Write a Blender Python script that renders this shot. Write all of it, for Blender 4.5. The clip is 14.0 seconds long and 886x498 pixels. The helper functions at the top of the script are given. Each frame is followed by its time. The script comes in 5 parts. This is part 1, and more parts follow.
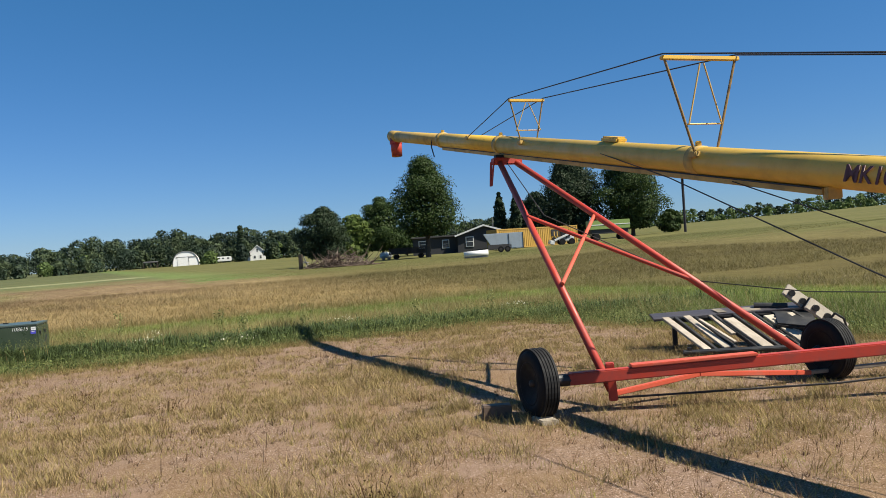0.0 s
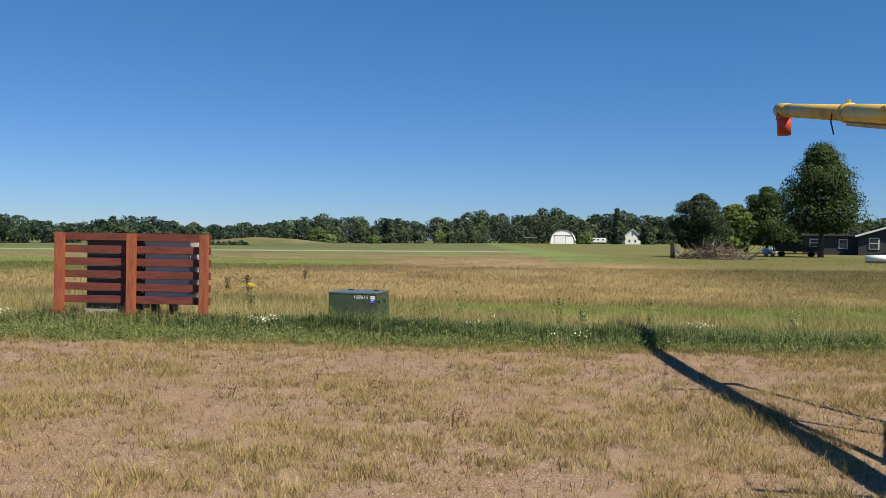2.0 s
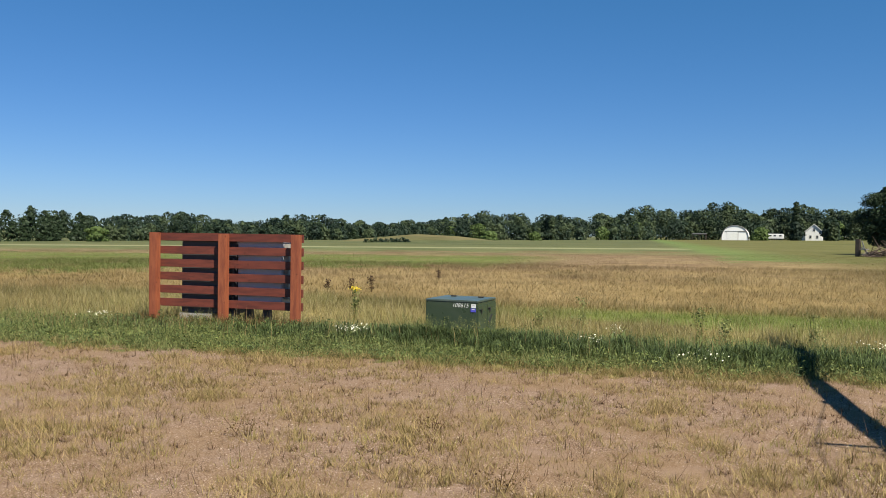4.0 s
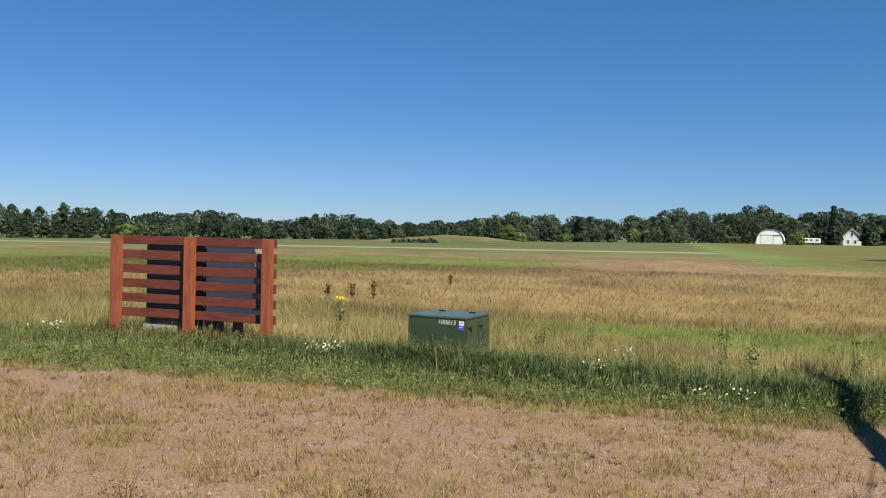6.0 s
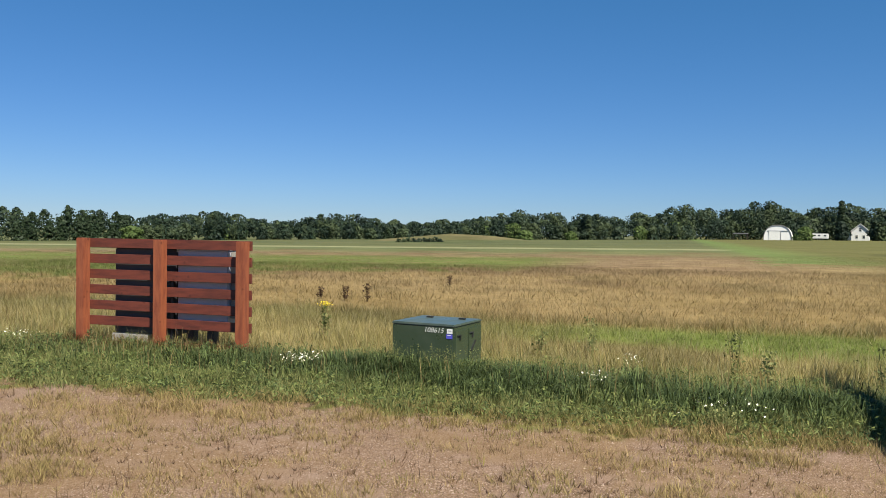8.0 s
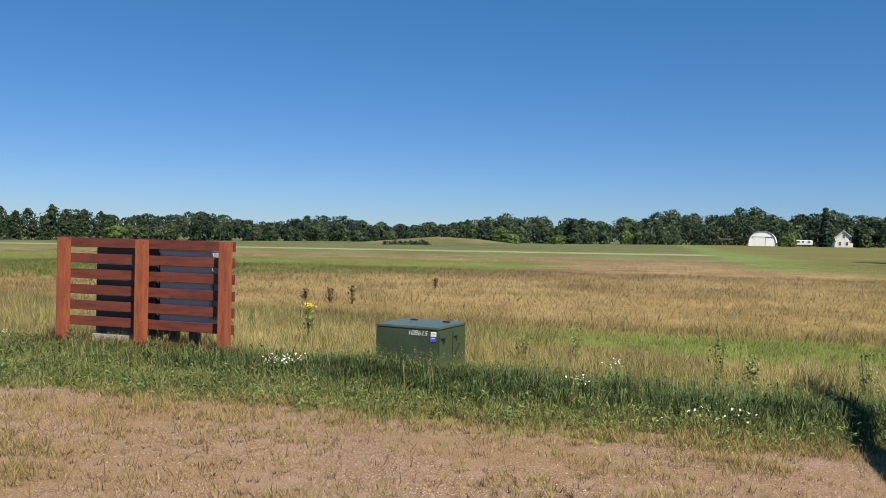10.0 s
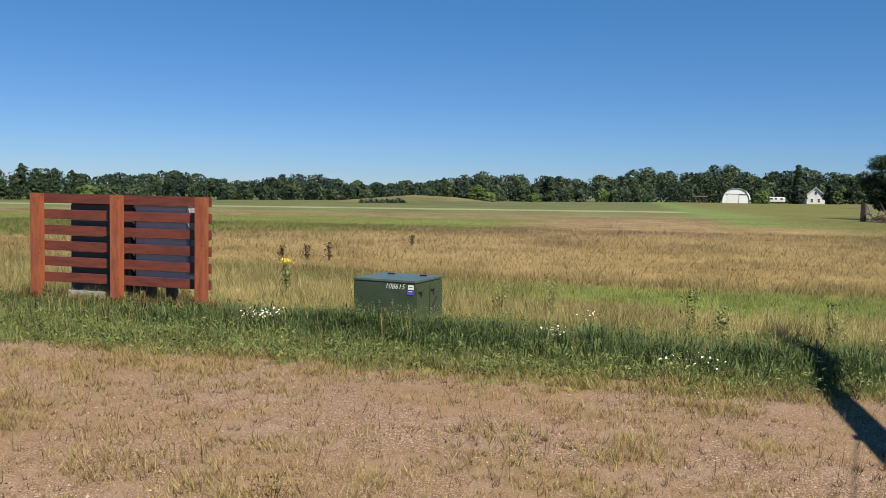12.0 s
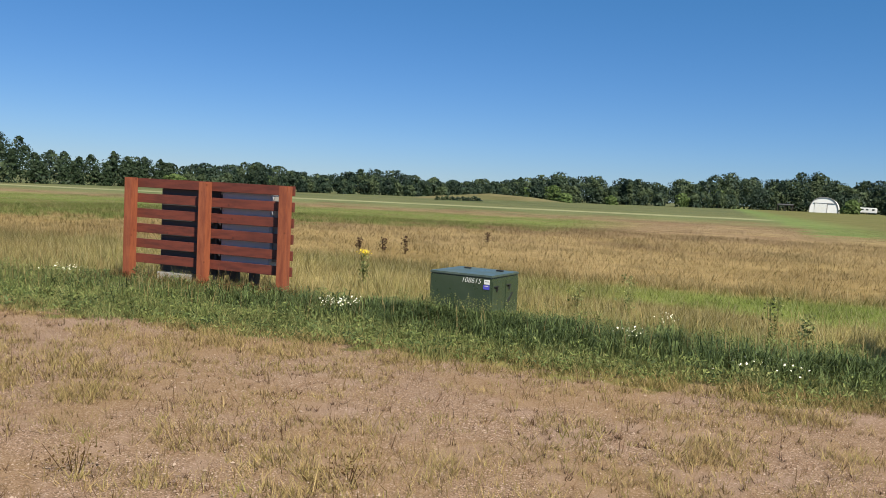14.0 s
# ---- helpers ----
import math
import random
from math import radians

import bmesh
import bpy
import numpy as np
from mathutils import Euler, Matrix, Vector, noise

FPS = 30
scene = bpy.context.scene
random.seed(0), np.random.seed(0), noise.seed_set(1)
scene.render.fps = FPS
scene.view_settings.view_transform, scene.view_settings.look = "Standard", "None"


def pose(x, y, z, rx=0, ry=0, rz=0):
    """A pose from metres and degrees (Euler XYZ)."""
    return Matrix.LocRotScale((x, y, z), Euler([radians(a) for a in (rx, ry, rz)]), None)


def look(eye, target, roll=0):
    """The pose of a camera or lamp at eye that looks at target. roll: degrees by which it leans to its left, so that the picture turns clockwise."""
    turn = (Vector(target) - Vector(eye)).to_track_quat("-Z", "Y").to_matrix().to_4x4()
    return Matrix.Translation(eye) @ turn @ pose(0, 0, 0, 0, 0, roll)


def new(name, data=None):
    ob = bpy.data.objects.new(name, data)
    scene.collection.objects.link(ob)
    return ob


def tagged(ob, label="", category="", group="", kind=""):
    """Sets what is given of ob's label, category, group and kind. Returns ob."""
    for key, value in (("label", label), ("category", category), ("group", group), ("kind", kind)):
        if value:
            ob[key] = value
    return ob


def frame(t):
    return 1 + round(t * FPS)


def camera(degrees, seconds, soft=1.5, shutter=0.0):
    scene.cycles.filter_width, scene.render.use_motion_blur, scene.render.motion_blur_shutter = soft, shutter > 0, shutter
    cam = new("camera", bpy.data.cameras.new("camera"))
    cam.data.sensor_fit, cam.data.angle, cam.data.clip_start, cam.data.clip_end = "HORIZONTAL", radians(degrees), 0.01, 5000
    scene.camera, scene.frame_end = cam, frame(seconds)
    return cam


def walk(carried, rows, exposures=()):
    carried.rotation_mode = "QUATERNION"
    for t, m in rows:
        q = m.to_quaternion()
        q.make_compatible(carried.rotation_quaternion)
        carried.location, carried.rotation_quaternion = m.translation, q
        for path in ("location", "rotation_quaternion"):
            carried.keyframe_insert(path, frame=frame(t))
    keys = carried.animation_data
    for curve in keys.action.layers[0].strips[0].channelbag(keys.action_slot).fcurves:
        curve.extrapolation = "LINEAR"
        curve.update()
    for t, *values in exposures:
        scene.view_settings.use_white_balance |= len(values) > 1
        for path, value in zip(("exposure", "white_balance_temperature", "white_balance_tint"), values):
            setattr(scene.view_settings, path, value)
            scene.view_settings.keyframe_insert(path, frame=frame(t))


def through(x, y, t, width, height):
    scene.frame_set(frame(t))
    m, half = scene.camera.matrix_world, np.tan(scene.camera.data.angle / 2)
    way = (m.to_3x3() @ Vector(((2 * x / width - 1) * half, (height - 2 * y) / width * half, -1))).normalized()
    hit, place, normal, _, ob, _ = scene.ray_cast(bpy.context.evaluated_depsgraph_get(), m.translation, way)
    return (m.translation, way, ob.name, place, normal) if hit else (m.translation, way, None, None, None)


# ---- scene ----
cam = camera(56.8, 14.0, soft=0.75)
PATH = [
    (0, (0.383, 0.181, 1.559), (0.074, 2.158, 1.553), -3.7),
    (0.5, (0.246, 0.664, 1.557), (-0.345, 2.574, 1.545), -3.5),
    (1, (0.15, 1.141, 1.586), (-0.706, 2.948, 1.567), -1.9),
    (1.5, (0.108, 1.655, 1.611), (-0.865, 3.403, 1.59), -0.7),
    (2, (0.123, 2.203, 1.633), (-1.016, 3.847, 1.609), 1.0),
    (2.5, (0.049, 2.788, 1.637), (-1.219, 4.335, 1.619), 0.9),
    (3, (-0.008, 3.314, 1.637), (-1.289, 4.85, 1.615), 1.3),
    (3.5, (-0.115, 3.821, 1.696), (-1.491, 5.272, 1.663), 0.7),
    (3.7, (-0.194, 3.987, 1.693), (-1.609, 5.4, 1.661), 0.6),
    (5.8, (-0.962, 5.587, 1.806), (-2.449, 6.925, 1.758), 1.2),
    (6, (-1.017, 5.749, 1.796), (-2.509, 7.081, 1.757), 1.4),
    (6.5, (-1.204, 6.042, 1.765), (-2.702, 7.366, 1.722), 1.6),
    (7, (-1.439, 6.293, 1.793), (-2.939, 7.616, 1.746), 1.4),
    (7.5, (-1.509, 6.519, 1.814), (-3.013, 7.836, 1.768), 0.9),
    (9.8, (-1.54, 6.573, 1.792), (-3.029, 7.907, 1.769), 1.3),
    (10, (-1.545, 6.593, 1.806), (-3.025, 7.937, 1.772), 1.4),
    (10.5, (-1.559, 6.6, 1.793), (-3.015, 7.97, 1.738), 1.4),
    (11, (-1.536, 6.598, 1.773), (-2.981, 7.978, 1.681), 1.3),
    (11.5, (-1.512, 6.587, 1.759), (-2.95, 7.972, 1.632), 1.1),
    (12, (-1.493, 6.544, 1.752), (-2.93, 7.929, 1.618), 1.2),
    (12.5, (-1.481, 6.507, 1.732), (-2.951, 7.856, 1.597), 1.5),
    (13, (-1.467, 6.501, 1.721), (-2.973, 7.809, 1.582), 2.3),
    (13.5, (-1.473, 6.496, 1.705), (-2.995, 7.785, 1.566), 2.8),
    (14, (-1.488, 6.479, 1.703), (-3.042, 7.728, 1.559), 3.0),
]
walk(cam, [(t, look(eye, target, roll)) for t, eye, target, roll in PATH], exposures=[(0, 0.89), (14, 0.89)])

# ---- world, sun, exposure ----
SUN = Vector((0.815, -0.14, 1.0)).normalized()
world = bpy.data.worlds.new("sky")
scene.world = world
world.use_nodes = True
wn = world.node_tree
sky = wn.nodes.new("ShaderNodeTexSky")
sky.sky_type = "NISHITA"
sky.sun_disc = False
sky.sun_elevation = math.asin(SUN.z)
sky.sun_rotation = math.atan2(SUN.x, SUN.y)
sky.air_density, sky.dust_density, sky.ozone_density, sky.altitude = 1.0, 0.0, 1.7, 900
deep = wn.nodes.new("ShaderNodeHueSaturation")
deep.inputs["Saturation"].default_value = 1.12
wn.links.new(sky.outputs[0], deep.inputs["Color"])
tint = wn.nodes.new("ShaderNodeMix")
tint.data_type, tint.blend_type = "RGBA", "MULTIPLY"
tint.inputs[0].default_value, tint.inputs[7].default_value = 1.0, (0.56, 0.69, 1.10, 1)
wn.links.new(deep.outputs[0], tint.inputs[6])
haze = wn.nodes.new("ShaderNodeMix")
haze.data_type, haze.blend_type = "RGBA", "ADD"
haze.inputs[0].default_value, haze.inputs[7].default_value = 1.0, (0.0, 0.98, 1.4, 1)
wn.links.new(tint.outputs[2], haze.inputs[6])
wn.links.new(haze.outputs[2], wn.nodes["Background"].inputs[0])
wn.nodes["Background"].inputs[1].default_value = 0.040
sun = new("sun", bpy.data.lights.new("sun", "SUN"))
sun.data.energy, sun.data.angle, sun.data.color = 5.0, radians(0.55), (1.0, 0.94, 0.80)
sun.matrix_world = look(SUN * 60, (0, 0, 0))

# ---- plan ----
EDGE_AT = Vector((-7.79, 11.95))     # a point on the rim of the gravel pad
ALONG, ACROSS = Vector((0.84, 0.543)), Vector((-0.543, 0.84))
CORNER_AT = Vector((-0.6, 16.3))     # where the rim turns back
ALONG_2, ACROSS_2 = Vector((0.74, -0.672)), Vector((0.672, 0.74))


def smooth(a, b, v):
    v = np.clip((np.asarray(v, float) - a) / (b - a), 0, 1)
    return v * v * (3 - 2 * v)


def ground_z(x, y):
    x, y = np.asarray(x, float), np.asarray(y, float)
    b = smooth(18, 70, np.hypot(x + 4, y - 8))
    z = 0.0095 * x + 0.0060 * y + 0.02 * np.maximum(0, x + 0.1 * y)
    z = b * np.clip(z, -4, 9)
    k = (x + 163) * 0.664 + (y - 150) * 0.748     # along the far knoll
    z = z + 2.2 * np.exp(-np.abs(k / 12) ** 3 * np.where(k > 0, 0.35, 1.0) - (((x + 163) * 0.748 - (y - 150) * 0.664) / 14) ** 2)
    return z


def ripple(x, y, scale, seed):
    """Smooth noise between about -1 and 1."""
    r = np.random.RandomState(seed)
    v = 0
    for k in range(6):
        a, p, f = r.rand() * 6.28, r.rand() * 6.28, (0.6 + r.rand()) / scale
        v = v + np.sin((np.cos(a) * x + np.sin(a) * y) * f * 6.28 + p + 1.3 * np.sin((np.sin(a) * x - np.cos(a) * y) * f * 3 + p))
    return v / 3.2


# ---- node helpers ----
def material(name):
    m = bpy.data.materials.new(name)
    m.use_nodes = True
    t = m.node_tree
    return m, t, t.nodes["Principled BSDF"]


def mix(t, kind, fac, a, b):
    n = t.nodes.new("ShaderNodeMix")
    n.data_type, n.blend_type = "RGBA", kind
    n.clamp_factor = True
    for sock, v in ((n.inputs[0], fac), (n.inputs[6], a), (n.inputs[7], b)):
        if isinstance(v, (int, float)):
            sock.default_value = v
        elif isinstance(v, tuple):
            sock.default_value = (*v, 1)
        else:
            t.links.new(v, sock)
    return n.outputs[2]


def calc(t, op, a, b=0.0, c=0.0):
    n = t.nodes.new("ShaderNodeMath")
    n.operation = op
    for sock, v in zip(n.inputs, (a, b, c)):
        if isinstance(v, (int, float)):
            sock.default_value = v
        else:
            t.links.new(v, sock)
    return n.outputs[0]


def span(t, v, lo, hi, a=0.0, b=1.0):
    n = t.nodes.new("ShaderNodeMapRange")
    n.interpolation_type = "SMOOTHSTEP"
    t.links.new(v, n.inputs[0])
    for k, x in zip((1, 2, 3, 4), (lo, hi, a, b)):
        n.inputs[k].default_value = x
    return n.outputs[0]


def position(t, scale=(1, 1, 1), turn=0.0, space="world"):
    if space == "world":
        src = t.nodes.new("ShaderNodeNewGeometry").outputs["Position"]
    else:
        src = t.nodes.new("ShaderNodeTexCoord").outputs["Object"]
    n = t.nodes.new("ShaderNodeMapping")
    n.vector_type = "POINT"
    n.inputs["Rotation"].default_value = (0, 0, turn)
    n.inputs["Scale"].default_value = scale
    t.links.new(src, n.inputs[0])
    return n.outputs[0]


def cloud(t, scale, detail=4.0, rough=0.55, where=None):
    n = t.nodes.new("ShaderNodeTexNoise")
    n.inputs["Scale"].default_value, n.inputs["Detail"].default_value, n.inputs["Roughness"].default_value = scale, detail, rough
    t.links.new(where if where is not None else position(t), n.inputs["Vector"])
    return n.outputs["Fac"]


def bump(t, bsdf, height, strength, distance):
    n = t.nodes.new("ShaderNodeBump")
    n.inputs["Strength"].default_value, n.inputs["Distance"].default_value = strength, distance
    t.links.new(height, n.inputs["Height"])
    t.links.new(n.outputs[0], bsdf.inputs["Normal"])


def painted(name, colour, worn, rough=0.45, metal=0.0, scale=6.0, amount=0.35, grain=0.002):
    """Paint or metal with two scales of variation."""
    m, t, b = material(name)
    w = position(t, space="object")
    big, fine = cloud(t, scale, 5, 0.6, w), cloud(t, scale * 9, 3, 0.6, w)
    col = mix(t, "MIX", calc(t, "MULTIPLY", span(t, big, 0.45, 0.72), amount * 1.6), colour, worn)
    col = mix(t, "MIX", calc(t, "MULTIPLY", span(t, fine, 0.55, 0.75), amount), col, worn)
    t.links.new(col, b.inputs["Base Color"])
    t.links.new(span(t, big, 0.3, 0.7, rough - 0.08, rough + 0.15), b.inputs["Roughness"])
    b.inputs["Metallic"].default_value = metal
    bump(t, b, fine, 0.25, grain)
    return m


def wooden(name, colour, dark, turn=(1, 1, 1)):
    m, t, b = material(name)
    w = position(t, turn, space="object")
    g, k = cloud(t, 3.0, 6, 0.65, w), cloud(t, 22.0, 3, 0.6, w)
    info = t.nodes.new("ShaderNodeObjectInfo").outputs["Random"]
    col = mix(t, "MIX", span(t, g, 0.35, 0.7), colour, dark)
    col = mix(t, "MULTIPLY", calc(t, "MULTIPLY", span(t, k, 0.5, 0.75), 0.4), col, (0.55, 0.45, 0.4))
    col = mix(t, "MULTIPLY", calc(t, "MULTIPLY", info, 0.35), col, (0.7, 0.62, 0.6))
    knot = t.nodes.new("ShaderNodeTexVoronoi")
    knot.inputs["Scale"].default_value = 5.0
    t.links.new(position(t, space="object"), knot.inputs["Vector"])
    col = mix(t, "MULTIPLY", span(t, knot.outputs["Distance"], 0.14, 0.06, 0.0, 0.7), col, (0.42, 0.34, 0.30))
    t.links.new(col, b.inputs["Base Color"])
    b.inputs["Roughness"].default_value = 0.62
    bump(t, b, g, 0.3, 0.003)
    return m


def field_colour(t):
    """The colours of the meadow, by its strips across the field and drifts of dry and green growth."""
    flat = position(t, (1, 1, 0))
    sep = t.nodes.new("ShaderNodeSeparateXYZ")
    t.links.new(flat, sep.inputs[0])
    x, y = sep.outputs[0], sep.outputs[1]
    dx, dy = calc(t, "SUBTRACT", x, EDGE_AT.x), calc(t, "SUBTRACT", y, EDGE_AT.y)
    q = calc(t, "ADD", calc(t, "MULTIPLY", dx, ACROSS.x), calc(t, "MULTIPLY", dy, ACROSS.y))
    q2 = calc(t, "ADD", calc(t, "MULTIPLY", calc(t, "SUBTRACT", x, CORNER_AT.x), ACROSS_2.x), calc(t, "MULTIPLY", calc(t, "SUBTRACT", y, CORNER_AT.y), ACROSS_2.y))
    q = calc(t, "SMOOTH_MAX", q, q2, 1.0)
    u = calc(t, "ADD", calc(t, "MULTIPLY", dx, ALONG.x), calc(t, "MULTIPLY", dy, ALONG.y))
    long = position(t, (0.75, 1.0, 0.0), -math.atan2(ALONG.y, ALONG.x))
    drift = cloud(t, 0.06, 5, 0.6, long)
    patch = cloud(t, 0.42, 4, 0.6, long)
    fine = cloud(t, 3.2, 3, 0.6)
    near = span(t, q, 60, 34)
    wave = calc(t, "MULTIPLY", calc(t, "SUBTRACT", span(t, drift, 0.3, 0.7, 0.55, 1.5), 1.0), near)
    qq = calc(t, "MULTIPLY", q, calc(t, "ADD", wave, 1.0))
    ramp = t.nodes.new("ShaderNodeValToRGB")
    t.links.new(calc(t, "DIVIDE", calc(t, "POWER", calc(t, "MAXIMUM", qq, 0.0), 0.5), 12.0), ramp.inputs[0])
    stops = [(0.4, (0.125, 0.147, 0.038)), (1.9, (0.212, 0.217, 0.068)), (3.0, (0.297, 0.278, 0.100)), (5.5, (0.366, 0.307, 0.127)),
             (7.5, (0.239, 0.228, 0.078)), (10, (0.317, 0.233, 0.101)), (22, (0.360, 0.270, 0.138)), (32, (0.268, 0.190, 0.106)),
             (60, (0.212, 0.146, 0.088)), (74, (0.132, 0.140, 0.057)), (93, (0.108, 0.128, 0.052)), (97, (0.270, 0.270, 0.150)),
             (103, (0.235, 0.235, 0.125)), (109, (0.112, 0.122, 0.050)), (140, (0.098, 0.110, 0.046))]
    while len(ramp.color_ramp.elements) < len(stops):
        ramp.color_ramp.elements.new(0.5)
    for e, (s, c) in zip(ramp.color_ramp.elements, stops):
        e.position, e.color = min(1.0, math.sqrt(s) / 12.0), (*c, 1)
    col = ramp.outputs[0]
    ragged = span(t, patch, 0.35, 0.65, -4.0, 4.0)
    loose = span(t, q, 90, 40, 0.12, 1.0)
    col = mix(t, "MIX", calc(t, "MULTIPLY", calc(t, "MULTIPLY", span(t, patch, 0.48, 0.64), 0.42), loose), col, (0.390, 0.302, 0.142))
    col = mix(t, "MIX", calc(t, "MULTIPLY", calc(t, "MULTIPLY", span(t, patch, 0.48, 0.38), 0.42), loose), col, (0.148, 0.115, 0.047))
    mauve = cloud(t, 0.17, 4, 0.6, long)
    col = mix(t, "MIX", calc(t, "MULTIPLY", calc(t, "MULTIPLY", span(t, mauve, 0.5, 0.62), 0.6), calc(t, "MULTIPLY", span(t, q, 14, 26), span(t, q, 90, 76))), col, (0.183, 0.115, 0.065))
    lawn = calc(t, "MULTIPLY", span(t, calc(t, "ADD", u, calc(t, "MULTIPLY", ragged, 0.4)), 7.0, 10.0), span(t, calc(t, "ADD", q, ragged), 44, 50))
    col = mix(t, "MIX", calc(t, "MULTIPLY", lawn, 0.95), col, (0.128, 0.182, 0.052))
    open_field = calc(t, "MULTIPLY", span(t, u, 5, 13), calc(t, "MULTIPLY", span(t, q, 6, 10), span(t, calc(t, "ADD", q, ragged), 50, 42)))
    col = mix(t, "MIX", calc(t, "MULTIPLY", open_field, 0.4), col, (0.290, 0.235, 0.098))
    olive = calc(t, "MULTIPLY", span(t, u, 10, 18), span(t, q, 5, 10))
    col = mix(t, "MIX", calc(t, "MULTIPLY", olive, 0.85), col, (0.125, 0.112, 0.038))
    slope = calc(t, "ADD", calc(t, "SUBTRACT", calc(t, "SUBTRACT", q, u), 38.0), ragged)
    left = calc(t, "MULTIPLY", calc(t, "MULTIPLY", span(t, u, -1, -8), span(t, slope, -2, 3)), span(t, calc(t, "ADD", q, ragged), 62, 52))
    col = mix(t, "MIX", calc(t, "MULTIPLY", left, span(t, patch, 0.35, 0.55, 0.45, 0.95)), col, (0.127, 0.163, 0.037))
    swale = calc(t, "MULTIPLY", calc(t, "MULTIPLY", span(t, u, -3, 3), span(t, calc(t, "ADD", q, calc(t, "MULTIPLY", ragged, 0.25)), 4.4, 5.6)), span(t, q, 9.0, 7.6))
    col = mix(t, "MIX", calc(t, "MULTIPLY", swale, 0.92), col, (0.169, 0.228, 0.046))
    weedy = calc(t, "MULTIPLY", span(t, q2, 0.4, 1.2), calc(t, "MULTIPLY", span(t, q2, 7.5, 4.5), span(t, x, 0.0, 4.0)))
    col = mix(t, "MIX", calc(t, "MULTIPLY", weedy, 0.85), col, (0.120, 0.185, 0.036))
    hx, hy = calc(t, "ADD", x, 163.0), calc(t, "SUBTRACT", y, 150.0)
    knoll = calc(t, "ADD", calc(t, "MULTIPLY", hx, hx), calc(t, "MULTIPLY", hy, hy))
    col = mix(t, "MIX", span(t, knoll, 520, 200, 0.0, 0.85), col, (0.165, 0.138, 0.062))
    tuft, mottle = cloud(t, 1.1, 4, 0.65), cloud(t, 0.16, 5, 0.7, long)
    col = mix(t, "MULTIPLY", span(t, mottle, 0.42, 0.60, 0.0, 0.5), col, (0.66, 0.64, 0.60))
    streak = cloud(t, 0.05, 6, 0.75, position(t, (0.35, 1.0, 0.0), -math.atan2(ALONG.y, ALONG.x)))
    away = span(t, q, 40, 66)
    col = mix(t, "MIX", calc(t, "MULTIPLY", span(t, streak, 0.50, 0.60), calc(t, "MULTIPLY", away, 0.28)), col, (0.175, 0.160, 0.068))
    col = mix(t, "MULTIPLY", calc(t, "MULTIPLY", span(t, streak, 0.47, 0.38), calc(t, "MULTIPLY", away, 0.6)), col, (0.62, 0.74, 0.58))
    col = mix(t, "MULTIPLY", span(t, fine, 0.42, 0.62, 0.0, 0.34), col, (0.58, 0.52, 0.40))
    col = mix(t, "MULTIPLY", span(t, tuft, 0.44, 0.62, 0.0, 0.36), col, (0.62, 0.58, 0.48))
    return col, q


# ---- materials ----
def ground_material():
    m, t, b = material("gravel_and_field")
    field, q = field_colour(t)
    mid, big = cloud(t, 7, 4, 0.6), cloud(t, 0.7, 4, 0.6)
    vor = t.nodes.new("ShaderNodeTexVoronoi")
    vor.inputs["Scale"].default_value = 115
    t.links.new(position(t), vor.inputs["Vector"])
    crumb, bare = cloud(t, 42, 4, 0.8), cloud(t, 1.6, 3, 0.6)
    one = t.nodes.new("ShaderNodeSeparateColor")
    t.links.new(vor.outputs["Color"], one.inputs[0])
    stone = mix(t, "MIX", span(t, one.outputs[0], 0.05, 0.85), (0.127, 0.081, 0.050), (0.239, 0.156, 0.104))
    stone = mix(t, "MIX", span(t, one.outputs[1], 0.86, 0.97), stone, (0.401, 0.301, 0.246))
    stone = mix(t, "MIX", span(t, crumb, 0.45, 0.34, 0.0, 0.55), stone, (0.030, 0.018, 0.010))
    stone = mix(t, "MIX", calc(t, "MULTIPLY", span(t, bare, 0.52, 0.64), 0.5), stone, (0.255, 0.176, 0.137))
    stone = mix(t, "MIX", calc(t, "MULTIPLY", span(t, big, 0.42, 0.62), 0.45), stone, (0.193, 0.121, 0.056))
    stone = mix(t, "MULTIPLY", span(t, mid, 0.48, 0.74, 0.0, 0.4), stone, (0.62, 0.52, 0.42))
    rim = calc(t, "ADD", q, span(t, cloud(t, 1.3, 3, 0.6), 0.3, 0.7, -0.35, 0.35))
    soil = mix(t, "MULTIPLY", span(t, q, 44, 30), field, (0.78, 0.74, 0.68))
    t.links.new(mix(t, "MIX", span(t, rim, -0.40, -0.10), stone, soil), b.inputs["Base Color"])
    b.inputs["Roughness"].default_value = 0.95
    b.inputs["Specular IOR Level"].default_value = 0.15
    bump(t, b, calc(t, "ADD", vor.outputs["Distance"], calc(t, "MULTIPLY", crumb, 1.2)), 0.6, 0.008)
    return m


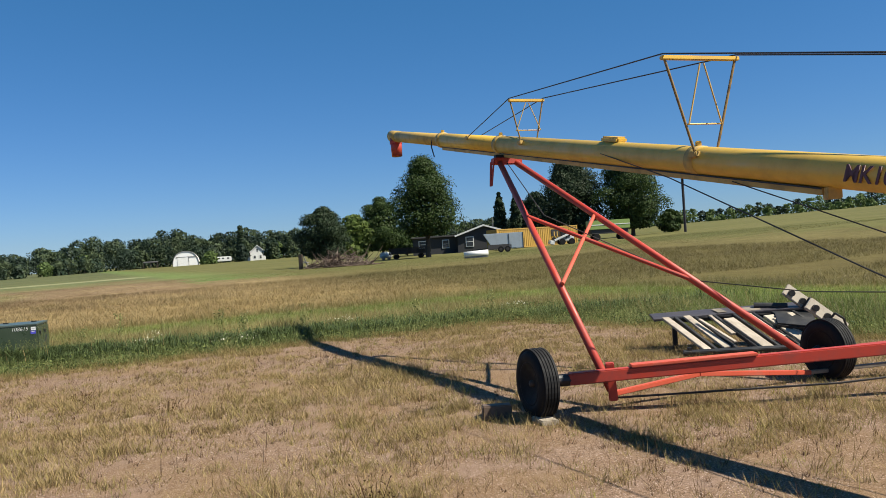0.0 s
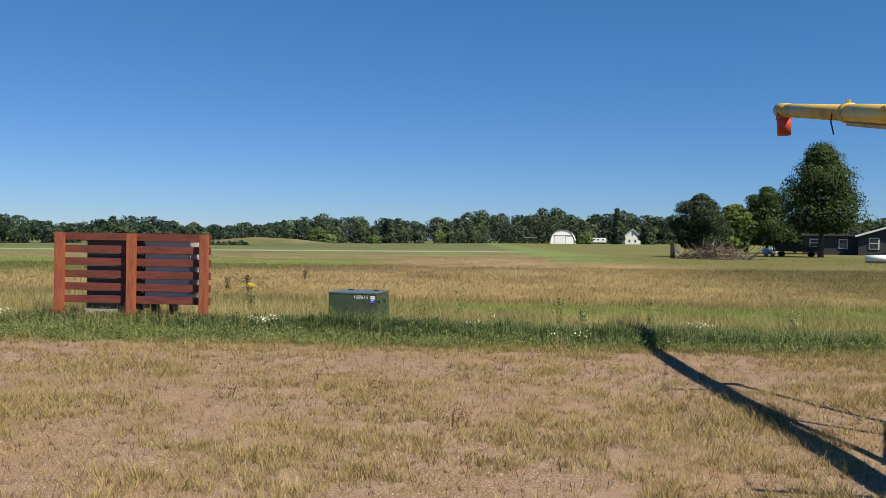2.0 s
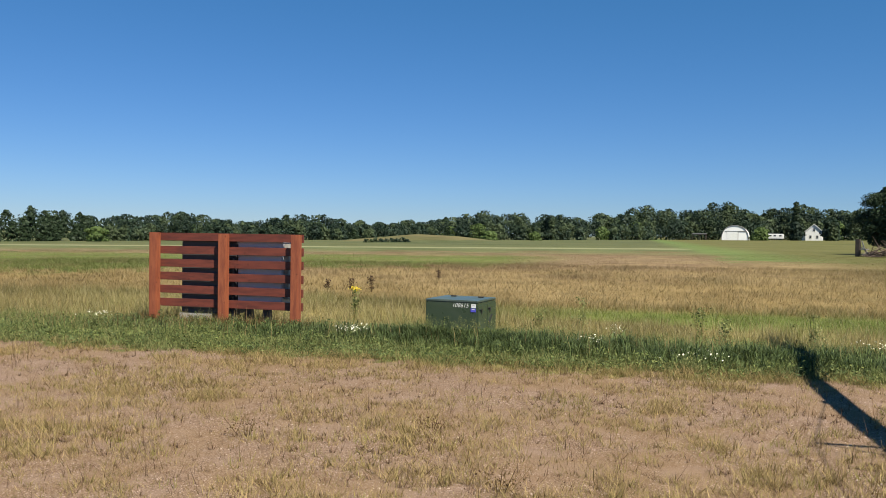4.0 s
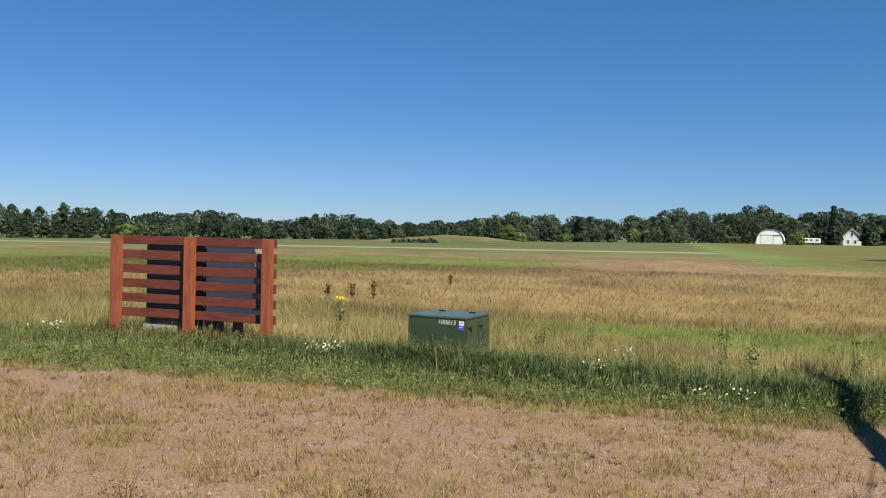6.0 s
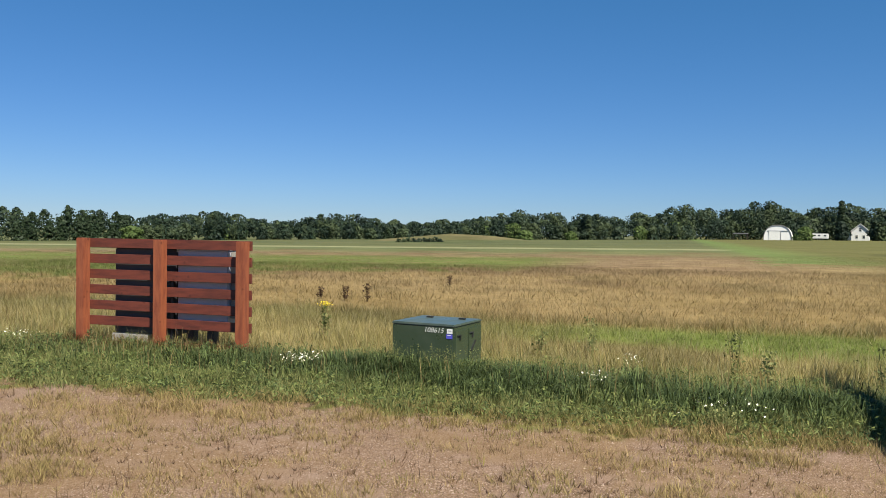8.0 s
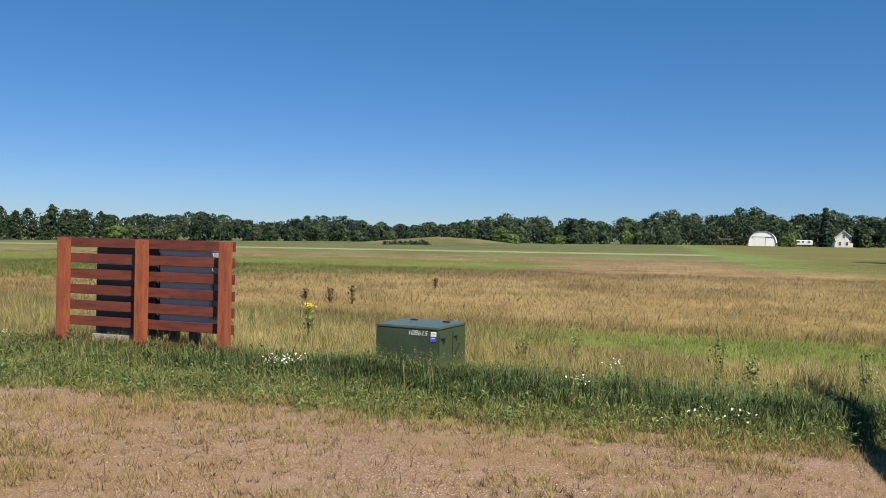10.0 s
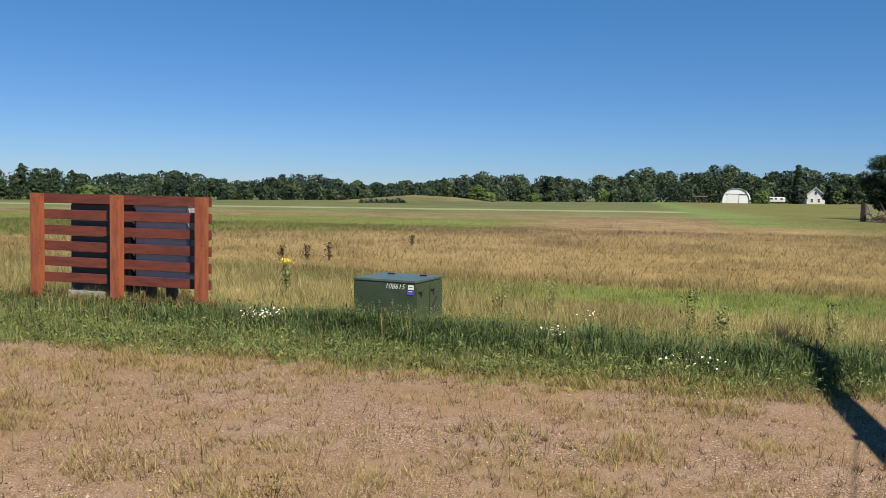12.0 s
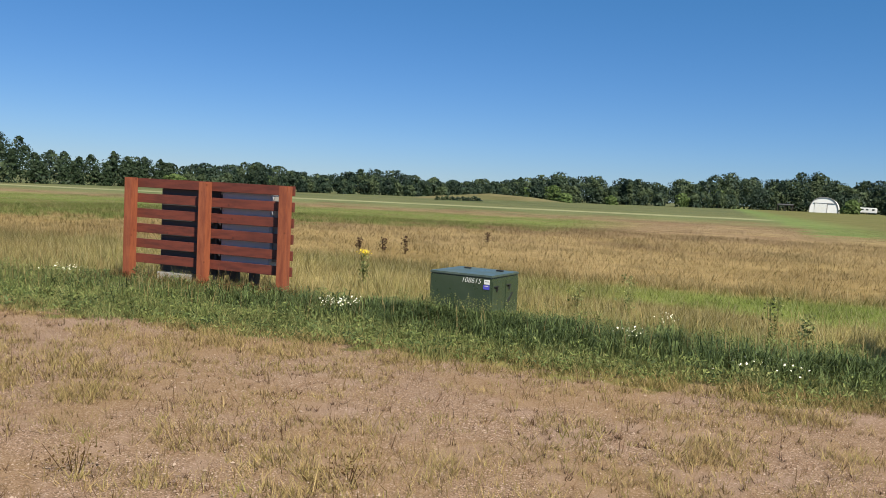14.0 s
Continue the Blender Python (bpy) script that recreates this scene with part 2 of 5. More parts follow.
def blade_material(name, a, b_col, field=False, through=0.3, stands=None):
    m, t, b = material(name)
    rnd = t.nodes.new("ShaderNodeNewGeometry").outputs["Random Per Island"]
    if field:
        base, q = field_colour(t)
        col = mix(t, "MIX", calc(t, "MULTIPLY", span(t, rnd, 0.55, 1.0), span(t, q, 16, 4, 0.26, 0.50)), base, a)
        col = mix(t, "MIX", calc(t, "MULTIPLY", span(t, rnd, 0.4, 0.0), span(t, q, 16, 4, 0.10, 0.45)), col, b_col)
    else:
        col = mix(t, "MIX", rnd, a, b_col)
    patch = cloud(t, 0.8, 3, 0.6)
    col = mix(t, "MULTIPLY", span(t, patch, 0.35, 0.7, 0.0, 0.15 if field else 0.45), col, (0.62, 0.64, 0.55))
    if stands:
        # trees of one stand differ: some yellower and lighter, some bluish and dark
        kind = cloud(t, 0.16, 1, 0.5, position(t, (1, 1, 0.25)))
        col = mix(t, "MIX", span(t, kind, 0.52, 0.62, 0.0, 0.6), col, stands)
        col = mix(t, "MULTIPLY", span(t, kind, 0.48, 0.38, 0.0, 0.8), col, (0.55, 0.62, 0.70))
    t.links.new(col, b.inputs["Base Color"])
    b.inputs["Roughness"].default_value = 0.6
    b.inputs["Specular IOR Level"].default_value = 0.18
    tr = t.nodes.new("ShaderNodeBsdfTranslucent")
    t.links.new(col, tr.inputs[0])
    ms = t.nodes.new("ShaderNodeMixShader")
    ms.inputs[0].default_value = through
    t.links.new(b.outputs[0], ms.inputs[1])
    t.links.new(tr.outputs[0], ms.inputs[2])
    t.links.new(ms.outputs[0], t.nodes["Material Output"].inputs[0])
    return m


M_GROUND = ground_material()
M_MEADOW = blade_material("meadow_grass", (0.498, 0.432, 0.278), (0.142, 0.124, 0.050), True, 0.40)
M_GREEN = blade_material("green_grass", (0.052, 0.078, 0.022), (0.310, 0.305, 0.120), through=0.32)
M_LUSH = blade_material("lush_grass", (0.018, 0.035, 0.013), (0.155, 0.200, 0.072), through=0.28)
M_VLEAF = blade_material("weed_leaf", (0.055, 0.085, 0.024), (0.230, 0.260, 0.085), through=0.25)
M_STRAW = blade_material("dry_grass", (0.150, 0.100, 0.044), (0.440, 0.320, 0.148), through=0.25)
M_OLIVE = blade_material("olive_grass", (0.150, 0.118, 0.040), (0.395, 0.312, 0.125), through=0.25)
M_YTUFT = blade_material("yellow_green_grass", (0.128, 0.132, 0.024), (0.344, 0.296, 0.080), through=0.3)
M_SPRING = blade_material("spring_green_grass", (0.080, 0.115, 0.030), (0.270, 0.300, 0.100), through=0.3)
M_DARKSTEM = blade_material("dark_stem", (0.050, 0.028, 0.020), (0.170, 0.095, 0.050))
M_FRINGE = blade_material("fringe_grass", (0.089, 0.080, 0.021), (0.331, 0.261, 0.101), through=0.28)
M_CHIP = blade_material("dead_litter", (0.050, 0.030, 0.015), (0.160, 0.104, 0.050), through=0.1)
M_STEM = blade_material("weed_stem", (0.056, 0.026, 0.013), (0.195, 0.130, 0.047))
M_DARKWEED = blade_material("dark_weed", (0.038, 0.020, 0.013), (0.077, 0.042, 0.024))
M_LEAF = blade_material("broad_leaf", (0.020, 0.039, 0.010), (0.054, 0.086, 0.022), through=0.22)
M_LEAF_LIGHT = blade_material("light_leaf", (0.065, 0.104, 0.022), (0.122, 0.163, 0.042), through=0.3)
M_NEEDLE = blade_material("pine_needle", (0.015, 0.029, 0.014), (0.037, 0.057, 0.026), through=0.15)
M_WOODS = blade_material("far_leaf", (0.018, 0.036, 0.024), (0.042, 0.063, 0.036), through=0.2, stands=(0.078, 0.102, 0.044))
M_SHRUB_HAZE = blade_material("shrub_and_haze_leaf", (0.065, 0.105, 0.030), (0.120, 0.165, 0.052), through=0.25)
M_PETAL = painted("petal", (0.88, 0.85, 0.68), (0.75, 0.72, 0.58), 0.7)
M_YPETAL = painted("yellow_petal", (0.75, 0.58, 0.02), (0.5, 0.4, 0.02), 0.7)
M_BARK = wooden("bark", (0.068, 0.051, 0.037), (0.031, 0.022, 0.018))
M_BRUSH = wooden("dead_wood", (0.136, 0.092, 0.065), (0.061, 0.041, 0.031))
M_STAIN = wooden("red_stained_wood", (0.279, 0.082, 0.034), (0.182, 0.046, 0.021), (6, 6, 1))
M_SLAT = wooden("red_stained_slat", (0.146, 0.034, 0.020), (0.082, 0.020, 0.013), (1, 6, 6))
M_BOARD = wooden("weathered_board", (0.286, 0.245, 0.184), (0.163, 0.136, 0.102))
M_PALE = wooden("pale_plank", (0.422, 0.374, 0.299), (0.272, 0.231, 0.177))
M_YELLOW = painted("yellow_paint", (0.680, 0.425, 0.060), (0.476, 0.281, 0.060), 0.42, 0, 2.5, 0.4)
M_YELLOW_DULL = painted("dull_yellow_paint", (0.510, 0.332, 0.085), (0.255, 0.170, 0.068), 0.55, 0, 4, 0.45)
M_RED = painted("red_paint", (0.425, 0.043, 0.024), (0.230, 0.047, 0.034), 0.45, 0, 4, 0.4)
M_ORANGE = painted("faded_red_paint", (0.527, 0.085, 0.043), (0.357, 0.111, 0.068), 0.5, 0, 4, 0.4)
M_RUBBER = painted("tyre_rubber", (0.010, 0.010, 0.011), (0.028, 0.026, 0.024), 0.7, 0, 9, 0.4)
M_RUBBER.node_tree.nodes["Principled BSDF"].inputs["Specular IOR Level"].default_value = 0.2
M_BLACK = painted("black_metal", (0.012, 0.012, 0.013), (0.035, 0.032, 0.030), 0.5, 0, 5, 0.35)
M_CABLE = painted("steel_cable", (0.035, 0.033, 0.032), (0.06, 0.05, 0.045), 0.5, 0.4)
M_RIM = painted("rim_steel", (0.040, 0.036, 0.033), (0.085, 0.06, 0.045), 0.6, 0.2)
M_TGREEN = painted("green_enamel", (0.034, 0.052, 0.030), (0.051, 0.067, 0.041), 0.30, 0, 3, 0.3)
M_WHITE = painted("white_paint", (0.688, 0.688, 0.672), (0.464, 0.456, 0.432), 0.5, 0, 2, 0.25)
M_BLUE = painted("blue_sticker", (0.06, 0.06, 0.42), (0.10, 0.10, 0.5), 0.5)
M_GREY = painted("grey_metal", (0.200, 0.193, 0.195), (0.100, 0.095, 0.095), 0.5, 0.1, 3, 0.3)
M_CABINET = painted("lavender_grey_paint", (0.40, 0.39, 0.43), (0.30, 0.29, 0.31), 0.45, 0, 3, 0.3)
M_TRAILER = painted("blue_grey_paint", (0.36, 0.41, 0.46), (0.27, 0.30, 0.33), 0.4, 0, 2, 0.3)
M_RUSTY = painted("rusty_paint", (0.24, 0.15, 0.045), (0.07, 0.045, 0.03), 0.65, 0, 14, 0.6)
M_DARK = painted("charcoal_panel", (0.050, 0.044, 0.048), (0.075, 0.066, 0.066), 0.5, 0, 3, 0.3)
M_CONC = painted("concrete", (0.306, 0.292, 0.265), (0.204, 0.190, 0.170), 0.9, 0, 4, 0.5, 0.006)
M_CONT = painted("yellow_container", (0.422, 0.258, 0.054), (0.272, 0.150, 0.041), 0.5, 0, 1, 0.4)
M_ROOF = painted("dark_roof", (0.05, 0.048, 0.05), (0.09, 0.085, 0.08), 0.8)
M_SIDING = painted("dark_siding", (0.030, 0.032, 0.038), (0.05, 0.05, 0.055), 0.7)
# Lid green raised so its colour carries the sky's reflection off the top.
M_LID = painted("green_enamel_sky_sheen", (0.056, 0.079, 0.066), (0.085, 0.108, 0.092), 0.34, 0, 3, 0.4)
M_GLASS = painted("window_dark", (0.03, 0.035, 0.045), (0.05, 0.055, 0.06), 0.1)
M_FABRIC = painted("white_cover", (0.720, 0.720, 0.712), (0.544, 0.552, 0.560), 0.45, 0, 0.3, 0.3)
M_WAGON = painted("pale_green_paint", (0.224, 0.313, 0.088), (0.170, 0.224, 0.082), 0.5, 0, 2, 0.3)
M_PURPLE = painted("decal", (0.085, 0.03, 0.045), (0.12, 0.05, 0.06), 0.5)


# ---- mesh helpers ----
def link(name, bm, mat, parent=None, label="", shade=False):
    me = bpy.data.meshes.new(name)
    bm.to_mesh(me)
    bm.free()
    me.materials.append(mat)
    if shade:
        for p in me.polygons:
            p.use_smooth = True
    ob = new(name, me)
    if parent is not None:
        ob.parent = parent
    if label:
        ob["label"] = label
    return ob


def part(name, bm, mat, parent, label="", shade=False):
    return link(name, bm, mat, parent, label, shade)


def thing(name, m, label, category, group="", kind=""):
    ob = new(name)
    ob.matrix_world = m
    ob.empty_display_size = 0.2
    return tagged(ob, label, category, group, kind)


def block(size, at=(0, 0, 0), bevel=0.006, turn=(0, 0, 0), bm=None):
    """A box with rounded edges; at is its middle."""
    bm = bm or bmesh.new()
    made = bmesh.ops.create_cube(bm, size=1.0, matrix=pose(*at, *turn) @ Matrix.Diagonal((*size, 1)))
    if bevel:
        edges = list({e for v in made["verts"] for e in v.link_edges})
        bmesh.ops.bevel(bm, geom=edges, offset=bevel, segments=2, affect="EDGES")
    return bm


def rod(a, b, r, sides=10, bm=None, r2=None):
    bm = bm or bmesh.new()
    a, b = Vector(a), Vector(b)
    turn = (b - a).to_track_quat("Z", "Y").to_matrix().to_4x4()
    bmesh.ops.create_cone(bm, cap_ends=True, segments=sides, radius1=r, radius2=r if r2 is None else r2, depth=(b - a).length,
                          matrix=Matrix.Translation((a + b) / 2) @ turn)
    return bm


def bar(a, b, w, h, bevel=0.008, bm=None):
    """A rectangular bar from a to b, w across and h high."""
    a, b = Vector(a), Vector(b)
    way = (b - a).normalized()
    side = way.cross(Vector((0, 0, 1))).normalized()
    top = side.cross(way)
    m = Matrix((side, way, top)).transposed().to_4x4()
    bm = bm or bmesh.new()
    made = bmesh.ops.create_cube(bm, size=1.0, matrix=Matrix.Translation((a + b) / 2) @ m @ Matrix.Diagonal((w, (b - a).length, h, 1)))
    if bevel:
        bmesh.ops.bevel(bm, geom=list({e for v in made["verts"] for e in v.link_edges}), offset=bevel, segments=2, affect="EDGES")
    return bm


def path_tube(points, r, sides=6):
    bm = bmesh.new()
    for a, b in zip(points, points[1:]):
        rod(a, b, r, sides, bm)
    return bm


def lathe(profile, steps=32):
    """Turns (radius, height) pairs about the z axis."""
    bm = bmesh.new()
    rings = [[bm.verts.new((r * math.cos(6.28319 * k / steps), r * math.sin(6.28319 * k / steps), z)) for k in range(steps)] for r, z in profile]
    for a, b in zip(rings, rings[1:]):
        for k in range(steps):
            bm.faces.new((a[k], a[(k + 1) % steps], b[(k + 1) % steps], b[k]))
    return bm


def letters(text, size, mat, parent, m, name="lettering", depth=0.002, shear=0.0, thin=0.0):
    c = bpy.data.curves.new(name, "FONT")
    c.body, c.size, c.extrude, c.align_x = text, size, depth, "LEFT"
    c.shear, c.offset = shear, thin
    tmp = bpy.data.objects.new("tmp", c)
    scene.collection.objects.link(tmp)
    me = bpy.data.meshes.new_from_object(tmp.evaluated_get(bpy.context.evaluated_depsgraph_get()))
    bpy.data.objects.remove(tmp)
    me.materials.clear()
    me.materials.append(mat)
    ob = new(name, me)
    ob.parent = parent
    ob.matrix_local = m
    return ob


def raw_mesh(name, verts, faces, mat):
    """A mesh from arrays: faces all of one size."""
    me = bpy.data.meshes.new(name)
    n, k = faces.shape
    me.vertices.add(len(verts))
    me.vertices.foreach_set("co", np.ascontiguousarray(verts, np.float32).ravel())
    me.loops.add(n * k)
    me.loops.foreach_set("vertex_index", np.ascontiguousarray(faces, np.int32).ravel())
    me.polygons.add(n)
    me.polygons.foreach_set("loop_start", np.arange(0, n * k, k, dtype=np.int32))
    me.update(calc_edges=True)
    me.materials.append(mat)
    return me


def blades(name, x, y, h, w, mat, lean=0.35, seed=1, z0=None, parent=None, simple=False, droop=0.0):
    """Grass: bent tapering blades rooted at x, y; droop lets the tips hang."""
    r = np.random.RandomState(seed)
    n = len(x)
    z = (ground_z(x, y) if z0 is None else z0) - 0.01
    a, l = r.rand(n) * 6.2832, lean * (0.3 + r.rand(n)) * h
    fx, fy = np.cos(a + 1.57 + r.randn(n) * 0.5) * w / 2, np.sin(a + 1.57 + r.randn(n) * 0.5) * w / 2
    lx, ly = np.cos(a) * l, np.sin(a) * l
    if simple:
        v = np.empty((n, 3, 3))
        v[:, 0] = np.stack([x - fx, y - fy, z], 1)
        v[:, 1] = np.stack([x + fx, y + fy, z], 1)
        v[:, 2] = np.stack([x + lx, y + ly, z + h], 1)
        return new(name, raw_mesh(name, v.reshape(-1, 3), np.arange(3 * n).reshape(-1, 3), mat))
    v = np.empty((n, 5, 3))
    v[:, 0] = np.stack([x - fx, y - fy, z], 1)
    v[:, 1] = np.stack([x + fx, y + fy, z], 1)
    v[:, 2] = np.stack([x + lx * 0.35 + fx * 0.8, y + ly * 0.35 + fy * 0.8, z + h * (0.6 + 0.5 * droop)], 1)
    v[:, 3] = np.stack([x + lx * 0.35 - fx * 0.8, y + ly * 0.35 - fy * 0.8, z + h * (0.6 + 0.5 * droop)], 1)
    v[:, 4] = np.stack([x + lx, y + ly, z + h * (1 - droop * (0.3 + 0.9 * r.rand(n)))], 1)
    k = 5 * np.arange(n)[:, None]
    f = np.concatenate([k + np.array([[0, 1, 2]]), k + np.array([[0, 2, 3]]), k + np.array([[3, 2, 4]])], 0)
    ob = new(name, raw_mesh(name, v.reshape(-1, 3), f, mat))
    if parent is not None:
        ob.parent = parent
    return ob


def place_uq(u, q):
    return EDGE_AT.x + u * ALONG.x + q * ACROSS.x, EDGE_AT.y + u * ALONG.y + q * ACROSS.y


def leaf_quads(points, normals, size, r, loose=0.55, wide=0.36):
    """Small bent leaf clumps facing roughly along the normals."""
    n = len(points)
    nn = normals + r.randn(n, 3) * loose
    nn /= np.linalg.norm(nn, axis=1, keepdims=True) + 1e-9
    t = np.cross(nn, r.randn(n, 3))
    t /= np.linalg.norm(t, axis=1, keepdims=True) + 1e-9
    b = np.cross(nn, t)
    s = size * (0.55 + 0.9 * r.rand(n, 1))
    v = np.empty((n, 4, 3))
    v[:, 0] = points - t * s * 0.5
    v[:, 1] = points - b * s * wide + nn * s * 0.12
    v[:, 2] = points + t * s * 0.55
    v[:, 3] = points + b * s * wide + nn * s * 0.12
    return v


def outline(shape, f):
    """How wide a crown is at the fraction f of its height."""
    f = np.asarray(f, float)
    if shape == "cone":
        return np.clip(1.02 - f, 0, 1) ** 0.72
    if shape == "maple":
        return np.where(f < 0.3, 0.72 + 0.28 * np.sin(f / 0.3 * 1.57), 0.14 + 0.86 * np.clip(1 - (f - 0.3) / 0.7, 0, 1) ** 0.8)
    if shape == "column":
        return np.sqrt(np.clip(1 - (2 * f - 0.9) ** 4, 0.05, 1)) * np.where(f > 0.6, 1 - 0.9 * (f - 0.6), 1)
    if shape == "wood":
        return np.where(f < 0.5, 1.0, np.sqrt(np.clip(1 - ((f - 0.5) / 0.52) ** 2, 0.02, 1)))
    return np.sqrt(np.clip(1 - (2 * f - 0.86) ** 2 * 0.8, 0.08, 1))


def crown(r, height, width, base, n, size, shape="round", lumps=14, loose=0.55, bold=1.0):
    """Leaf clumps of one crown round the z axis from base up to height."""
    pts, nor = [], []
    tall = height - base
    lump = (0.13 if shape in ("cone", "column") else 0.17 if lumps < 18 else 0.145) * min(width, tall) * bold
    sizes = 0.6 + 0.8 * r.rand(lumps)
    share = sizes**2 / (sizes**2).sum()
    for k in range(lumps):
        f, a = (k + r.rand()) / lumps, r.rand() * 6.2832
        m = max(4, int(0.8 * n * share[k]))
        wide = max(0.0, float(outline(shape, f)) * width / 2 * (0.76 + 0.44 * r.rand()) - lump * 0.6) * (0.5 + 0.5 * r.rand() ** 0.4)
        rr = lump * sizes[k] * (1.0 - 0.35 * f) * np.array([1.35, 1.35, 0.5] if shape == "cone" else [1.1, 1.1, 0.8])
        mid = np.array([wide * math.cos(a), wide * math.sin(a), base + lump * 0.5 + f * (tall - lump * 1.1)])
        e = r.randn(m, 3)
        e /= np.linalg.norm(e, axis=1, keepdims=True)
        e[:, 2] = np.where(e[:, 2] < -0.45, -e[:, 2], e[:, 2])
        pts.append(mid + e * rr * (0.6 + 0.5 * r.rand(m, 1)))
        nor.append(e)
    outer = leaf_quads(np.concatenate(pts), np.concatenate(nor), size, r, loose)
    k = int(0.28 * n)
    f, a = r.rand(k), r.rand(k) * 6.2832
    rad = outline(shape, f) * width / 2 * 0.72 * np.sqrt(r.rand(k))
    inner = np.stack([rad * np.cos(a), rad * np.sin(a), base + (0.03 + 0.9 * f) * tall], 1)
    return np.concatenate([outer, leaf_quads(inner, np.stack([np.cos(a), np.sin(a), 0.3 + 0 * a], 1), size * 2.0, r)])


def quads_mesh(name, v, mat):
    v = v.reshape(-1, 3)
    return raw_mesh(name, v, np.arange(len(v)).reshape(-1, 4), mat)


def tree(name, x, y, height, width, base, n, size, mat, label, shape="round", trunk=0.16, lumps=16, seed=1, category="tree", limbs=7):
    r = np.random.RandomState(seed)
    z = float(ground_z(x, y))
    ob = thing(name, pose(x, y, z), label, category, "cedars beside the house" if name == "cedar" else "")
    bm = bmesh.new()
    top = base + (height - base) * (0.9 if shape == "cone" else 0.62)
    rod((0, 0, -0.15), (0.04, 0.02, base), trunk * 1.25, 9, bm, trunk)
    rod((0.04, 0.02, base), (0, 0.05, top), trunk, 8, bm, trunk * 0.25)
    for k in range(limbs):
        a, h = r.rand() * 6.28, base * 0.85 + (top - base) * 0.7 * r.rand()
        reach = width * (0.22 + 0.16 * r.rand())
        rod((0, 0, h), (reach * math.cos(a), reach * math.sin(a), h + reach * (0.25 if shape == "cone" else 0.8)), trunk * 0.4, 6, bm, trunk * 0.1)
    part("trunk", bm, M_BARK, ob, "brown bark trunk with limbs")
    cr = new("crown", quads_mesh("crown", crown(r, height, width, base, n, size, shape, lumps, 0.4, 1.2), mat))
    cr.parent = ob
    return ob


def polar(yaw, dist, eye=(0.1, 1.6)):
    a = radians(yaw)
    return eye[0] - math.sin(a) * dist, eye[1] + math.cos(a) * dist


# ---- ground ----
def make_ground():
    rings = [0.0] + [0.6 * 1.105 ** k for k in range(86)]
    rings = [v for v in rings if v < 3200]
    steps = 120
    verts = [(-4.0, 8.0, 0.0)]
    for rad in rings[1:]:
        for k in range(steps):
            a = 6.283185 * k / steps
            x, y = -4 + rad * math.cos(a), 8 + rad * math.sin(a)
            verts.append((x, y, float(ground_z(x, y)) + (0.012 * float(ripple(x, y, 3.0, 5)) if rad < 40 else 0)))
    faces = [(0, 1 + k, 1 + (k + 1) % steps) for k in range(steps)]
    for i in range(len(rings) - 2):
        a, b = 1 + i * steps, 1 + (i + 1) * steps
        faces += [(a + k, b + k, b + (k + 1) % steps, a + (k + 1) % steps) for k in range(steps)]
    me = bpy.data.meshes.new("ground")
    me.from_pydata(verts, [], faces)
    me.materials.append(M_GROUND)
    for p in me.polygons:
        p.use_smooth = True
    return tagged(new("ground", me), "pinkish gravel pad with dry grass running into an open meadow", "ground", kind="structure")


make_ground()

# ---- wooden screen with cabinets behind it ----
SCREEN = Vector((-13.10, 11.28, 0))
TURN_S = 30.7
V = Vector((math.cos(radians(TURN_S)), math.sin(radians(TURN_S)), 0))
BAY = 1.35


def wooden_screen():
    ob = thing("wooden_screen", pose(*SCREEN, 0, 0, TURN_S), "reddish-brown stained timber screen with horizontal slats in long grass", "fence")
    for a, top in ((-BAY - 0.01, 1.645), (0, 1.635), (BAY + 0.01, 1.635)):
        part("post", block((0.14, 0.14, top + 0.33), (a, 0, (top - 0.33) / 2), 0.006), M_STAIN, ob)
    for side in (-1, 1):
        for k in range(6):
            lo, hi = (-BAY - 0.05, -0.004) if side < 0 else (0.004, BAY + 0.105)
            z = 1.572 - 0.231 * k
            part("slat", block((hi - lo, 0.038, 0.138), ((lo + hi) / 2, 0.09, z), 0.004, (0, 0.15 * math.sin(5 * k + side), 0)), M_SLAT, ob)
    part("kick_board", block((BAY - 0.2, 0.038, 0.10), (BAY / 2, 0.09, 0.10), 0.004), M_SLAT, ob)
    return ob


wooden_screen()


def cabinet(name, a, wide, mat, label, z0, top, deep, back, legs):
    ob = thing(name, pose(*SCREEN, 0, 0, TURN_S) @ pose(a, back, 0), label, "cabinet")
    part("body", block((wide, deep, top - z0), (0, 0, (z0 + top) / 2), 0.012), mat, ob)
    part("lid", block((wide + 0.03, deep + 0.03, 0.025), (0, 0, top + 0.0125), 0.006), mat, ob)
    for x, w in legs:
        part("leg", block((w, 0.12, z0 + 0.05), (x, 0, z0 / 2 - 0.02), 0.004), M_DARK, ob)
    for k in range(4):
        part("panel_seam", block((wide - 0.04, 0.006, 0.012), (0, -deep / 2 - 0.003, z0 + 0.2 + k * 0.24), 0.002), M_BLACK, ob)
    return ob


cab = cabinet("dark_cabinet", -0.40, 1.08, M_DARK, "tall charcoal metal equipment cabinet behind a slatted screen", 0.24, 1.50, 0.34, 0.36, ((-0.3, 0.1), (0.44, 0.1)))
part("base", block((0.64, 0.40, 0.12), (-0.22, -0.04, 0.17), 0.01), M_CONC, cab, "pale grey base box")
part("conduit", rod((0.505, -0.21, -0.02), (0.505, -0.21, 1.2), 0.03, 10), M_BLACK, cab, "black conduit pipe")
cab = cabinet("grey_cabinet", 0.605, 0.84, M_CABINET, "grey metal equipment cabinet behind a slatted screen", 0.40, 1.49, 0.40, 0.36, ((-0.30, 0.12), (0.05, 0.12)))
